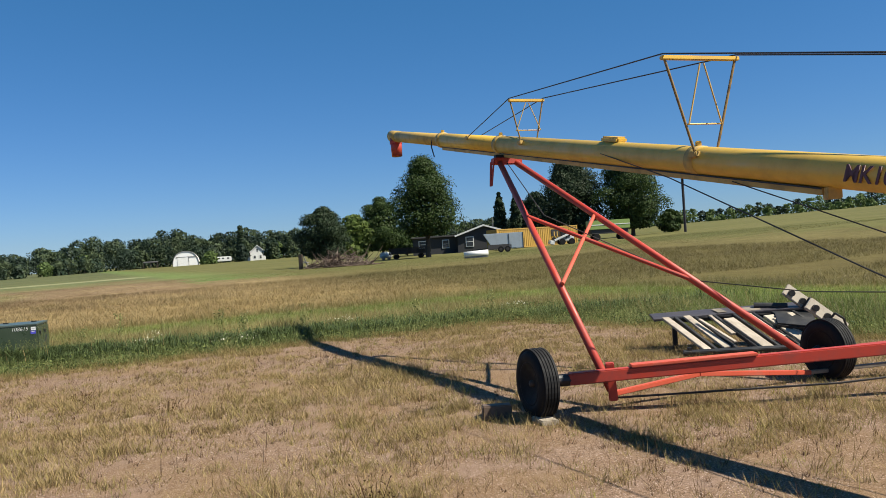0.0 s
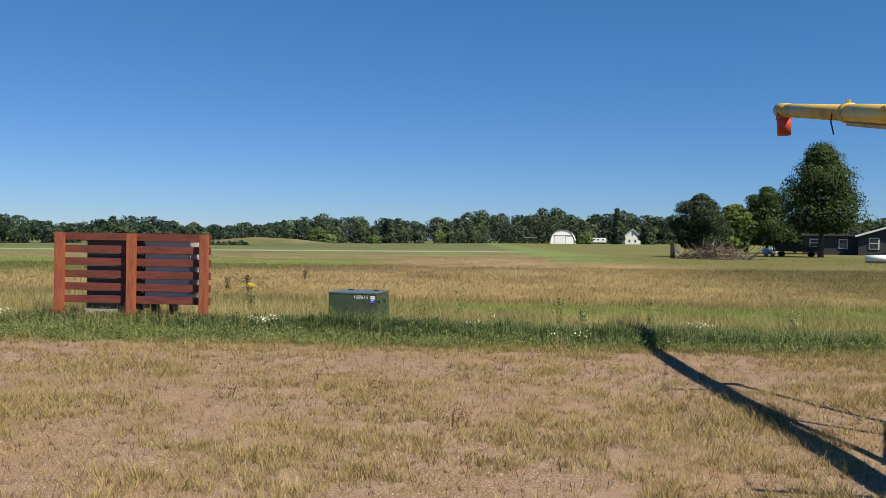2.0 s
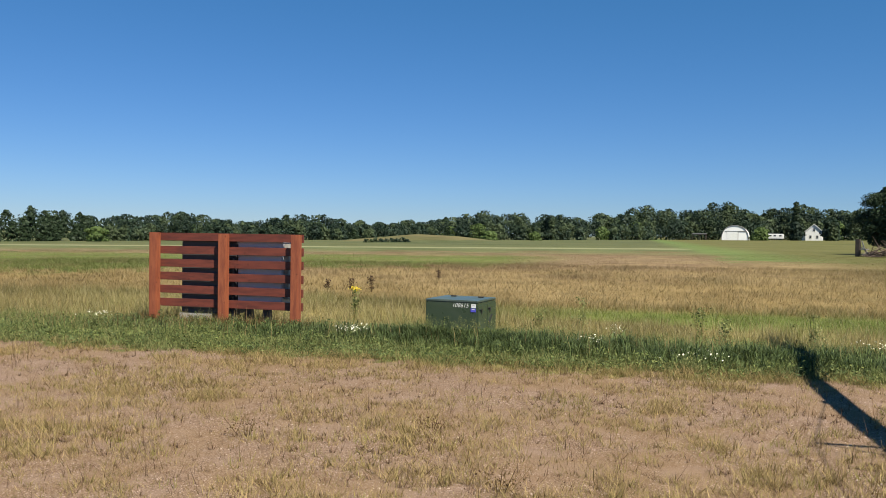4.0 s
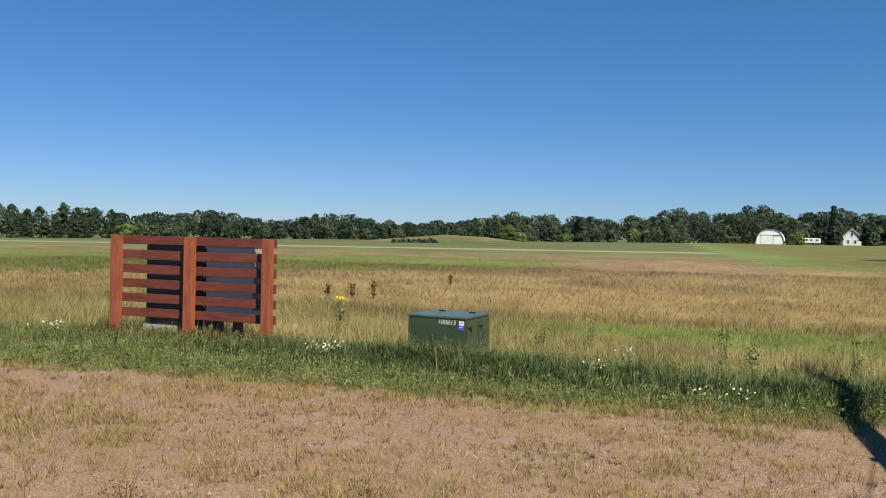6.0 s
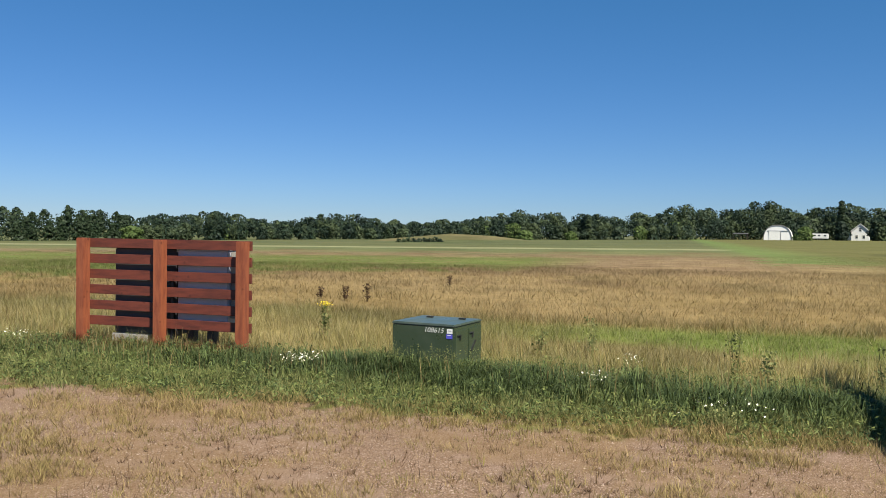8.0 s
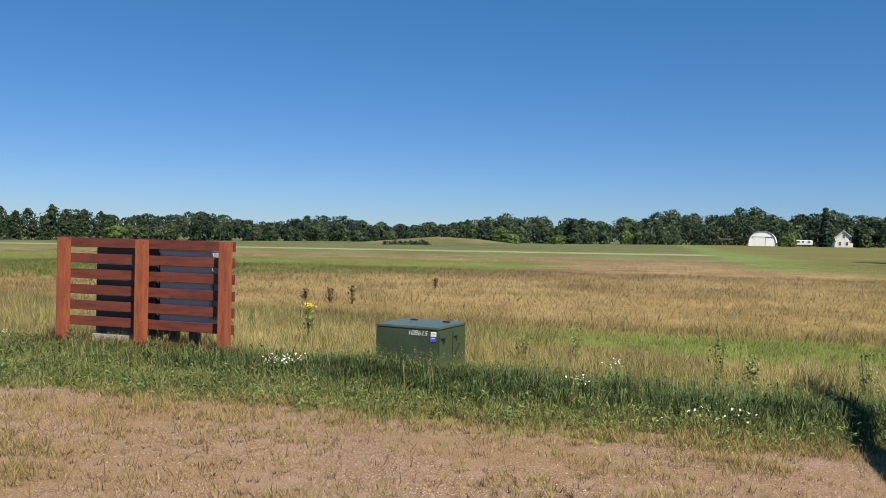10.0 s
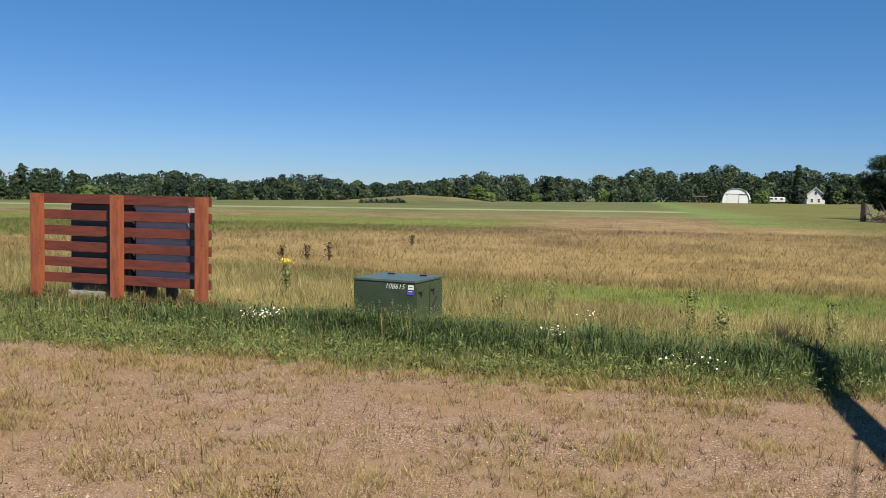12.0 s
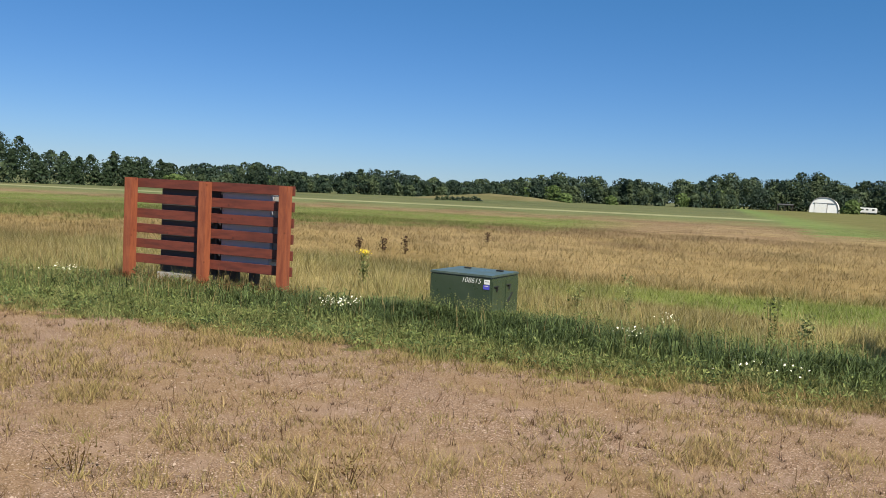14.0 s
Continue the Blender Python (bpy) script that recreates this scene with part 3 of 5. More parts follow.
part("side_flange", block((0.08, 0.30, 0.95), (0.465, 0.02, 1.0), 0.006), M_CONC, cab, "pale side flange")
ob = tagged(link("stone", bmesh.new(), M_CONC), "pale rounded field stone lying under a cabinet", "stone")
bm = bmesh.new()
bmesh.ops.create_icosphere(bm, subdivisions=3, radius=0.075)
for v in bm.verts:
    v.co = Vector((v.co.x * 1.2, v.co.y, v.co.z * 0.9)) * (1 + 0.25 * noise.noise(v.co * 9))
bm.to_mesh(ob.data)
bm.free()
ob.matrix_world = pose(SCREEN.x, SCREEN.y, 0.06, 0, 0, TURN_S) @ pose(0.66, 0.20, 0)

# ---- pad-mounted transformer ----
BOX = Vector((-9.349, 13.10, 0))     # the middle of its front
TURN_B = 23.0
VB = Vector((math.cos(radians(TURN_B)), math.sin(radians(TURN_B)), 0))


def transformer():
    w, d, h = 0.865, 0.85, 0.672
    ob = thing("transformer_box", pose(*BOX, 0, 0, TURN_B) @ pose(0, d / 2, 0), "dark green pad-mounted transformer box in tall grass", "transformer")
    part("pad", block((w + 0.12, d + 0.12, 0.10), (0, 0, 0.03), 0.012), M_CONC, ob, "concrete base pad")
    part("body", block((w, d, h - 0.11), (0, 0, 0.08 + (h - 0.11) / 2), 0.012), M_TGREEN, ob)
    bm = block((w + 0.012, d + 0.012, 0.034), (0, 0, h - 0.017), 0.010)
    lid = part("lid", bm, M_LID, ob, "green lid, lightened for the sky's reflection")
    for a in (-0.22, 0.25):
        part("lifting_lug", block((0.09, 0.05, 0.02), (a, 0.22, h + 0.008), 0.004), M_BLACK, lid)
    door = part("door", block((0.012, d * 0.46, h - 0.18), (w / 2 + 0.006, -0.205, 0.10 + (h - 0.18) / 2), 0.004), M_TGREEN, ob)
    door2 = part("door", block((0.012, d * 0.46, h - 0.18), (w / 2 + 0.006, 0.205, 0.10 + (h - 0.18) / 2), 0.004), M_TGREEN, ob)
    for y, dd in ((-0.30, door), (0.08, door2)):
        part("hinge", block((0.02, 0.12, 0.012), (w / 2 + 0.018, y, 0.53), 0.002), M_BLACK, dd)
        part("hasp", block((0.02, 0.022, 0.06), (w / 2 + 0.02, y + 0.02, 0.50), 0.003), M_BLACK, dd)
    part("handle", bar((w / 2 + 0.02, 0.06, 0.30), (w / 2 + 0.02, 0.20, 0.42), 0.015, 0.02, 0.003), M_BLACK, ob)
    front = -d / 2 - 0.003
    letters("108615", 0.092, M_WHITE, ob, pose(0.015, front, 0.562, 90, 0, 0), "painted_number", 0.001, 0.25, -0.0015)
    part("white_sticker", block((0.075, 0.003, 0.058), (0.375, front, 0.590), 0), M_WHITE, ob)
    part("blue_sticker", block((0.085, 0.003, 0.055), (0.37, front, 0.525), 0), M_BLUE, ob)
    part("sticker_text", block((0.05, 0.002, 0.008), (0.37, front - 0.002, 0.540), 0), M_WHITE, ob)
    part("sticker_text", block((0.05, 0.002, 0.006), (0.375, front - 0.002, 0.595), 0), M_BLACK, ob)
    return ob


transformer()

# ---- grain auger ----
D = Vector((0.464, -0.886, 0))     # along the tube, from the spout to the intake
N = Vector((0.886, 0.464, 0))      # across it
S0 = Vector((-3.04, 16.5, 0))


def on_tube(s, side=0.0, up=0.0):
    return S0 + D * s + N * side + Vector((0, 0, 3.86 - 0.1700 * s + up))


def tyre_profile(r, w):
    p = []
    for k in range(15):
        a = math.pi * k / 14
        p.append((r - 0.045 * (1 - math.sin(a) ** 0.6) * 1.6, -w / 2 * math.cos(a)))
    return [(r * 0.60, -w * 0.42), (r * 0.70, -w * 0.5)] + p + [(r * 0.70, w * 0.5), (r * 0.60, w * 0.42)]


def wheel(parent, at, r=0.298, w=0.185):
    m = Matrix.Translation(at) @ N.to_track_quat("Z", "Y").to_matrix().to_4x4()
    bm = lathe(tyre_profile(r, w), 40)
    tyre = part("tyre", bm, M_RUBBER, parent, "black ribbed rubber tyre", True)
    tyre.matrix_local = m
    for z in (-0.056, -0.028, 0, 0.028, 0.056):
        part("tread_rib", lathe([(r - 0.012, z - 0.011), (r + 0.006, z - 0.010), (r + 0.006, z + 0.010), (r - 0.012, z + 0.011)], 40), M_RUBBER, tyre)
    rim = part("rim", lathe([(0.0, -0.045), (0.10, -0.048), (0.125, -0.066), (0.165, -0.070), (0.182, -0.086), (0.190, -0.084), (0.190, 0.084), (0.165, 0.070), (0.05, 0.05), (0.0, 0.05)], 28), M_RUBBER, parent, "dark wheel rim", True)
    rim.matrix_local = m
    part("hub", lathe([(0.0, -0.078), (0.016, -0.076), (0.028, -0.068), (0.034, -0.04)], 16), M_RIM, rim, "greasy steel hub", True)
    return tyre


def auger():
    ob = thing("grain_auger", pose(0, 0, 0), "yellow grain auger on a red wheeled undercarriage, standing on gravel", "grain auger")
    r = 0.124
    part("tube", rod(on_tube(0.05), on_tube(3.1), r * 0.86, 28), M_YELLOW_DULL, ob, "weathered dull yellow tube end", True)
    part("tube", rod(on_tube(3.0), on_tube(5.5), r * 0.94, 28), M_YELLOW, ob, "long yellow painted tube", True)
    part("tube", rod(on_tube(5.5), on_tube(20.5), r, 28), M_YELLOW, ob, "long yellow painted tube", True)
    for s in (3.05, 5.5, 9.9, 14.5):
        part("tube_band", rod(on_tube(s - 0.06), on_tube(s + 0.06), r + 0.006, 28), M_YELLOW_DULL, ob, "", True)
        part("band_bolt", block((0.05, 0.05, 0.05), on_tube(s, 0, r + 0.02), 0.006), M_YELLOW, ob)
    part("track", bar(on_tube(3.1, 0, -r - 0.012), on_tube(11.35, 0, -r - 0.03), 0.085, 0.055, 0.005), M_YELLOW_DULL, ob, "dull yellow lift track under the tube")
    part("track_edge", bar(on_tube(3.1, -0.048, -r + 0.012), on_tube(11.35, -0.05, -r - 0.008), 0.008, 0.012, 0.002), M_BLACK, ob)
    part("track_stop", block((0.10, 0.12, 0.09), on_tube(11.40, 0, -r - 0.035), 0.006), M_YELLOW_DULL, ob)
    # discharge
    end = part("discharge_head", rod(on_tube(-0.06), on_tube(0.42), r * 0.92, 24), M_YELLOW_DULL, ob, "weathered discharge head", True)
    part("end_cap", rod(on_tube(-0.085), on_tube(-0.055), r * 0.80, 24, None, r * 0.93), M_BLACK, end)
    part("spout", rod(on_tube(0.17, 0, -0.04), on_tube(0.20, 0, -0.40), 0.118, 20, None, 0.105), M_RED, ob, "red rubber spout", True)
    part("spout_collar", rod(on_tube(0.17, 0, -0.09), on_tube(0.17, 0, -0.15), 0.125, 20), M_RED, ob)
    part("hanging_strap", path_tube([on_tube(2.75, -0.10, 0.0), on_tube(2.8, -0.13, -0.12), on_tube(2.95, -0.14, -0.28)], 0.010), M_BLACK, ob)
    part("inspection_cover", block((0.13, 0.34, 0.07), on_tube(8.45, 0.02, r + 0.02), 0.02, (9.65, 0, 27.6)), M_YELLOW, ob, "raised yellow cover plate")
    part("cover_latch", bar(on_tube(8.2, -0.06, r * 0.6), on_tube(8.75, -0.10, r * 0.2), 0.02, 0.05, 0.004), M_YELLOW_DULL, ob)
    # trusses
    for s, half, high, t in ((6.4, 0.25, 0.60, 0.010), (10.0, 0.40, 0.90, 0.012)):
        tr = part("truss_bar", bar(on_tube(s, -half, high), on_tube(s, half, high), 0.05, 0.036, 0.006), M_YELLOW, ob, "yellow truss crossbar")
        for sd in (-1, 1):
            part("truss_leg", rod(on_tube(s, sd * 0.11, r * 0.5), on_tube(s, sd * half * 0.92, high), t), M_RUSTY, tr, "weathered rusty yellow leg")
            part("truss_brace", rod(on_tube(s + 0.02, sd * 0.17, high * 0.36), on_tube(s + 0.02, sd * 0.02, high * 0.95), t * 0.6), M_YELLOW_DULL, tr)
            part("truss_foot", block((0.07, 0.10, 0.05), on_tube(s, sd * 0.115, r * 0.45), 0.008, (0, 0, 27.6)), M_YELLOW_DULL, tr)
        part("truss_tie", rod(on_tube(s, -0.17, high * 0.36), on_tube(s, 0.17, high * 0.36), t * 0.6), M_YELLOW, tr)
    for sd in (-1, 1):
        part("truss_cable", path_tube([on_tube(4.45, sd * 0.09, r * 0.7), on_tube(6.4, sd * 0.24, 0.63), on_tube(10.0, sd * 0.38, 0.935), on_tube(14.5, sd * 0.38, 0.62), on_tube(18.0, sd * 0.1, r)], 0.0065), M_CABLE, ob)
        part("cable_anchor", block((0.05, 0.12, 0.05), on_tube(4.45, sd * 0.10, r * 0.6), 0.006, (0, 0, 27.6)), M_YELLOW_DULL, ob)
    part("drain_rod", rod(on_tube(9.63, 0, -r), on_tube(9.63, 0, -r - 0.55), 0.012), M_BLACK, ob)
    # undercarriage
    w1, w2 = Vector((0.017, 7.378, 0.315)), Vector((2.85, 8.86, 0.29))
    wheel(ob, w1)
    wheel(ob, w2)
    f1, f2 = w1 + N * 0.72 + Vector((0, 0, -0.02)), w2 - N * 0.24 + Vector((0, 0, -0.06))
    br = on_tube(5.62, 0, -r - 0.10)
    part("axle", rod(w1 + N * 0.1, f1, 0.055, 12), M_BLACK, ob, "greasy dark axle stub")
    part("axle", rod(w2 - N * 0.1, f2, 0.055, 12), M_BLACK, ob, "greasy dark axle stub")
    low = [Vector((f1.x, f1.y, 0.13)), f1.lerp(f2, 0.42), Vector((f2.x, f2.y, 0.08))]
    low[1].z = 0.21
    for a, b in zip(low, low[1:]):
        part("axle_beam", bar(a, b, 0.055, 0.045, 0.006), M_ORANGE, ob, "faded red lower bar")
    part("axle_beam", bar(low[2], low[2] + Vector((1.1, 0.1, 0.07)), 0.055, 0.035, 0.006), M_BOARD, ob, "bleached lower bar")
    arm0, arm1 = w1 + N * 0.30, Vector((4.2, 8.02, 0.46))
    part("lift_arm", bar(arm0, arm1, 0.10, 0.105, 0.010), M_RED, ob, "long square red lift arm")
    part("lift_arm", bar(f2 + Vector((0, 0, 0.02)), Vector((5.6, 9.0, 0.42)), 0.10, 0.105, 0.010), M_RED, ob, "long square red lift arm")
    up3 = Vector((0, 0, 0.066))
    # Lighter red strip along part of the lift arm's top.
    part("arm_plate", bar(arm0.lerp(arm1, 0.14) + up3, arm0.lerp(arm1, 0.42) + up3, 0.13, 0.025, 0.005), M_ORANGE, ob, "lighter red plate")
    part("foot_bracket", bar(f1 + Vector((0, 0, 0.12)), f1 + Vector((0.02, 0, -0.22)), 0.10, 0.08, 0.008), M_RED, ob)
    part("leg", rod(f1 + Vector((0, 0, -0.12)), br + N * -0.10, 0.040, 14), M_RED, ob, "dark red tubular leg", True)
    part("leg", rod(f2, br + N * 0.12, 0.040, 14), M_RED, ob, "bright red tubular leg", True)
    part("leg_bracket", bar(br - N * 0.2, br + N * 0.22, 0.13, 0.09, 0.01), M_RED, ob)
    part("track_roller", rod(br - N * 0.16 + Vector((0, 0, 0.05)), br + N * 0.16 + Vector((0, 0, 0.05)), 0.045), M_BLACK, ob)
    la, lb = f1.lerp(br - N * 0.10, 0.655), f2.lerp(br + N * 0.12, 0.315)
    part("cross_bar", rod(la, lb, 0.025, 10), M_RED, ob, "red tubular cross bar")
    part("brace", rod(f1.lerp(br - N * 0.1, 0.33), f2.lerp(br + N * 0.12, 0.655), 0.022, 10), M_ORANGE, ob, "red diagonal brace")
    for k in (-1, 1):
        part("hook_strap", bar(br - N * 0.20 + D * (-0.05 * k), br - N * 0.24 + D * (-0.02 * k) + Vector((0, 0, -0.34)), 0.03, 0.02, 0.003), M_RED, ob)
    part("winch_cable", path_tube([on_tube(8.4, -0.12, 0), on_tube(9.6, -0.125, -0.17), on_tube(12.2, -0.5, -0.55), on_tube(14.5, -0.9, -0.80)], 0.006), M_CABLE, ob)
    part("winch_cable", path_tube([on_tube(10.4, -0.06, -0.15), on_tube(12.3, -0.06, -0.44), on_tube(14.6, -0.1, -0.7)], 0.005), M_CABLE, ob)
    part("lift_cable", path_tube([br, la + Vector((0.2, 0, 0.0)), lb, lb + Vector((1.0, -0.8, -0.13)), lb + Vector((2.6, -2.0, -0.15))], 0.006), M_CABLE, ob)
    # Thin dark line from the left foot, running low below the lift arm.
    part("low_dark_line", path_tube([f1 + Vector((0, 0, -0.2)), Vector((2.6, 7.7, 0.16)), Vector((4.6, 7.9, 0.30))], 0.010), M_CABLE, ob)
    part("outer_stay", bar(Vector((3.30, 7.6, 0.36)), Vector((3.32, 7.62, 0.62)), 0.05, 0.05, 0.005), M_RED, ob)
    # model marking on the tube's flank
    way = (on_tube(1) - on_tube(0)).normalized()
    up = (N * -1).cross(way) * -1
    face = Matrix((way, up if up.z > 0 else -up, N * -1)).transposed().to_4x4()
    letters("MK10", 0.17, M_PURPLE, ob, Matrix.Translation(on_tube(11.62, -r - 0.004, -0.055)) @ face, "model_marking", 0.003, 0.2, 0.002)
    return ob


auger()
tagged(link("wheel_plank", block((0.15, 0.26, 0.045), (0, 0, 0.0225), 0.008), M_PALE), "short pale plank lying under a tyre", "plank").matrix_world = pose(0.07, 7.20, 0.0, 0, 0, 24)
# Dark brown wood here paints the auger tube's shadow onto the block.
tagged(link("wheel_chock", block((0.26, 0.12, 0.13), (0, 0, 0.065), 0.01), M_BRUSH), "brown timber block beside a tyre, darkened for the auger's shadow", "timber block").matrix_world = pose(-0.36, 7.42, 0.0, 0, 0, 12)


def ramp_frame():
    ob = thing("slatted_frame", pose(2.42, 10.95, 0, 0, 0, 4), "black steel frame with worn pale planks, propped on the ground", "ramp")
    tilt = 24
    for y, z in ((-0.42, 0.07), (0.42, 0.40)):
        part("rail", block((1.85, 0.07, 0.06), (0.12, y, z), 0.008, (tilt, 0, 0)), M_BLACK, ob)
    for k in range(7):
        x, long = -0.66 + 0.25 * k, (0.92, 0.84, 0.50, 0.80, 0.72, 0.78, 0.60)[k]
        y = (0.0, 0.05, 0.2, -0.05, 0.10, -0.02, 0.1)[k]
        turn = (28, 26, 22, 26, 30, 25, 24)[k]
        part("plank", block((0.11 + 0.05 * (k in (3, 4, 5)), long, 0.03), (x, y, 0.245 + y * 0.4), 0.004, (tilt, 0, turn)), M_PALE, ob)
        part("cross_member", block((0.05, 0.96, 0.05), (x + 0.125, 0.0, 0.225), 0.006, (tilt, 0, 26)), M_BLACK, ob)
    for k, x in enumerate((-0.30, 0.33, 0.60)):
        part("loose_slat", block((0.05, 0.62 - 0.1 * k, 0.02), (x, -0.05 + 0.05 * k, 0.285), 0.003, (tilt, 0, 34 + 4 * k)), M_PALE, ob)
    part("deck", block((2.1, 0.34, 0.03), (0.05, 0.56, 0.455), 0.006, (8, -1.5, 0)), M_DARK, ob, "scuffed grey-black deck plate")
    for x, w in ((0.30, 0.26), (-0.12, 0.12), (0.75, 0.14)):
        part("deck_patch", block((w, 0.2, 0.006), (x, 0.54, 0.474), 0.002, (8, -1.5, 12)), M_BOARD, ob, "worn pale patch")
    for x in (-0.72, 0.95):
        part("prop", block((0.06, 0.06, 0.45), (x, 0.5, 0.215), 0.006), M_BLACK, ob)
        part("prop", block((0.05, 0.05, 0.22), (x, -0.40, 0.03), 0.006), M_BLACK, ob)
    for x, y, z, w in ((1.00, -0.15, 0.40, 0.54), (0.92, 0.45, 0.55, 0.52)):
        side = part("end_plate", block((w, 0.05, 0.17), (x, y, z), 0.01, (-25, 40, -8)), M_PALE, ob, "worn pale end plate with holes")
        for q in (-0.17, 0.0, 0.17):
            c = Vector((x + q * 0.77, y - 0.03, z - q * 0.64))
            part("hole", rod(c - Vector((0, 0.03, 0)), c + Vector((0, 0.03, 0)), 0.04, 12), M_BLACK, side)
        part("bent_rod", path_tube([(x - 0.02, y - 0.05, z - 0.09), (x + 0.07, y - 0.09, z + 0.04), (x + 0.17, y - 0.09, z - 0.03), (x + 0.22, y - 0.05, z - 0.16)], 0.014), M_BLACK, side)
    part("end_box", block((0.5, 0.6, 0.18), (0.74, 0.26, 0.29), 0.02, (16, 8, -10)), M_BLACK, ob)
    part("roll", rod((0.35, 0.6, 0.50), (0.75, 0.5, 0.48), 0.05, 14), M_BLACK, ob)
    return ob


ramp_frame()

# ---- farmyard ----
def window(parent, x, y, z, w, h, nrm=0.0, trim=M_WHITE):
    f = part("window", block((w + 0.24, 0.08, h + 0.24), (x, y, z), 0.01, (0, 0, nrm)), trim, parent, "white window frame")
    part("pane", block((w, 0.09, h), (x, y - 0.02, z), 0, (0, 0, nrm)), M_GLASS, f)
    part("sash_bar", block((w, 0.11, 0.06), (x, y - 0.02, z), 0, (0, 0, nrm)), trim, f)
    return f


def gabled(name, m, w, d, wall, roof, mat, roof_mat, label):
    """A house: walls with gable, two roof planes with overhang."""
    ob = thing(name, m, label, "house")
    bm = bmesh.new()
    p = [(-w / 2, 0), (w / 2, 0), (w / 2, wall), (0, wall + roof), (-w / 2, wall)]
    prof = [Vector((x, -d / 2, z)) for x, z in p]
    a, b = [bm.verts.new(v) for v in prof], [bm.verts.new(v + Vector((0, d, 0))) for v in prof]
    bm.faces.new(a), bm.faces.new(b[::-1])
    for k in range(5):
        bm.faces.new((a[k], b[k], b[(k + 1) % 5], a[(k + 1) % 5]))
    bmesh.ops.recalc_face_normals(bm, faces=bm.faces)
    part("wall", bm, mat, ob)
    slope, run = math.degrees(math.atan2(roof, w / 2)), math.hypot(roof, w / 2) + 0.5
    for sd in (-1, 1):
        cx, cz = sd * (w / 4 + 0.12), wall + roof / 2 - 0.06
        part("roof", block((run, d + 0.8, 0.14), (cx, 0, cz), 0.01, (0, sd * slope, 0)), roof_mat, ob)
        part("bargeboard", block((run, 0.06, 0.22), (cx, -d / 2 - 0.42, cz), 0.005, (0, sd * slope, 0)), M_WHITE, ob, "white gable trim")
    return ob


def yard():
    x, y = polar(6.0, 118)
    h = gabled("house", pose(x, y, float(ground_z(x, y)) - 0.1, 0, 0, 8), 7.4, 10, 2.5, 1.2, M_SIDING, M_ROOF, "low dark grey farmhouse with white-trimmed gable")
    window(h, -2.0, -5.03, 1.5, 0.9, 1.2)
    window(h, 1.6, -5.03, 1.5, 1.0, 1.1)
    part("chimney", block((0.12, 0.12, 1.6), (1.6, 0, 4.0), 0.01), M_GREY, h)
    part("wing", block((6.4, 6.0, 2.4), (-6.9, 0.5, 1.2), 0.02), M_SIDING, h, "low dark side wing")
    part("wing_roof", block((6.8, 6.8, 0.22), (-6.9, 0.5, 2.5), 0.02), M_ROOF, h)
    window(h, -5.4, -2.53, 1.4, 0.8, 1.0)
    window(h, -8.6, -2.53, 1.5, 1.1, 0.8)
    # container with pressed ribs
    a, b = Vector((*polar(5.0, 104), 0)), Vector((*polar(-0.6, 112), 0))
    mid, way = (a + b) / 2, (b - a).normalized()
    m = pose(mid.x, mid.y, float(ground_z(mid.x, mid.y)) - 0.05, 0, 0, math.degrees(math.atan2(way.y, way.x)))
    c = thing("shipping_container", m, "weathered yellow ribbed steel shipping container in a farmyard", "container")
    ln = (b - a).length
    part("shell", block((ln, 2.4, 2.5), (0, 1.2, 1.3), 0.03), M_CONT, c)
    for k in range(int(ln / 0.3)):
        part("rib", block((0.13, 0.06, 2.2), (-ln / 2 + 0.2 + 0.3 * k, -0.02, 1.3), 0.02), M_CONT, c)
    for z in (0.12, 2.52):
        part("rail", block((ln, 0.12, 0.16), (0, 0.0, z), 0.02), M_CONT, c)
    for sx in (-1, 1):
        part("corner_post", block((0.18, 0.2, 2.6), (sx * (ln / 2 - 0.05), 0.0, 1.32), 0.02), M_CONT, c)
    mk = part("logo_block", block((1.5, 0.03, 0.9), (2.9, -0.07, 1.75), 0.02), M_BLACK, c, "dark lettering block")
    part("logo_gap", block((0.16, 0.02, 0.6), (2.65, -0.09, 1.6), 0), M_CONT, mk)
    part("logo_gap", block((0.16, 0.02, 0.6), (3.15, -0.09, 1.6), 0), M_CONT, mk)
    part("logo_block", block((0.6, 0.03, 0.7), (2.55, -0.07, 0.8), 0.1), M_BLACK, c)
    part("logo_block", block((0.6, 0.03, 0.7), (3.3, -0.07, 0.8), 0.1), M_BLACK, c)
    # enclosed trailer
    x, y = polar(4.6, 90)
    t = thing("enclosed_trailer", pose(x, y, float(ground_z(x, y)), 0, 0, 6), "grey enclosed cargo trailer with a sloped nose", "trailer")
    bm = block((4.4, 2.0, 1.75), (0.1, 0, 1.22), 0.05)
    for v in bm.verts:
        if v.co.x < -1.5 and v.co.z < 1.2:
            v.co.x += 1.0
    part("body", bm, M_TRAILER, t)
    part("door", block((0.75, 0.03, 1.5), (1.1, -1.01, 1.2), 0.008), M_TRAILER, t)
    part("door_seam", block((0.04, 0.05, 1.6), (0.68, -1.01, 1.2), 0), M_ROOF, t)
    part("corner_trim", block((0.08, 0.06, 1.7), (2.26, -1.0, 1.22), 0.01), M_ROOF, t)
    part("skirt", block((2.6, 0.05, 0.5), (-0.35, -1.0, 0.62), 0.01), M_ROOF, t, "dark lower panel")
    for k in (-0.25, 0.5):
        wh = part("wheel", rod((k, -1.07, 0.33), (k, -0.8, 0.33), 0.33, 18), M_RUBBER, t)
        part("rim", rod((k, -1.09, 0.33), (k, -1.05, 0.33), 0.17, 14), M_RIM, wh)
    part("hitch", bar((-0.9, 0, 0.5), (-2.9, 0, 0.45), 0.1, 0.1), M_BLACK, t)
    # white tank lying in the grass
    x, y = polar(6.5, 72)
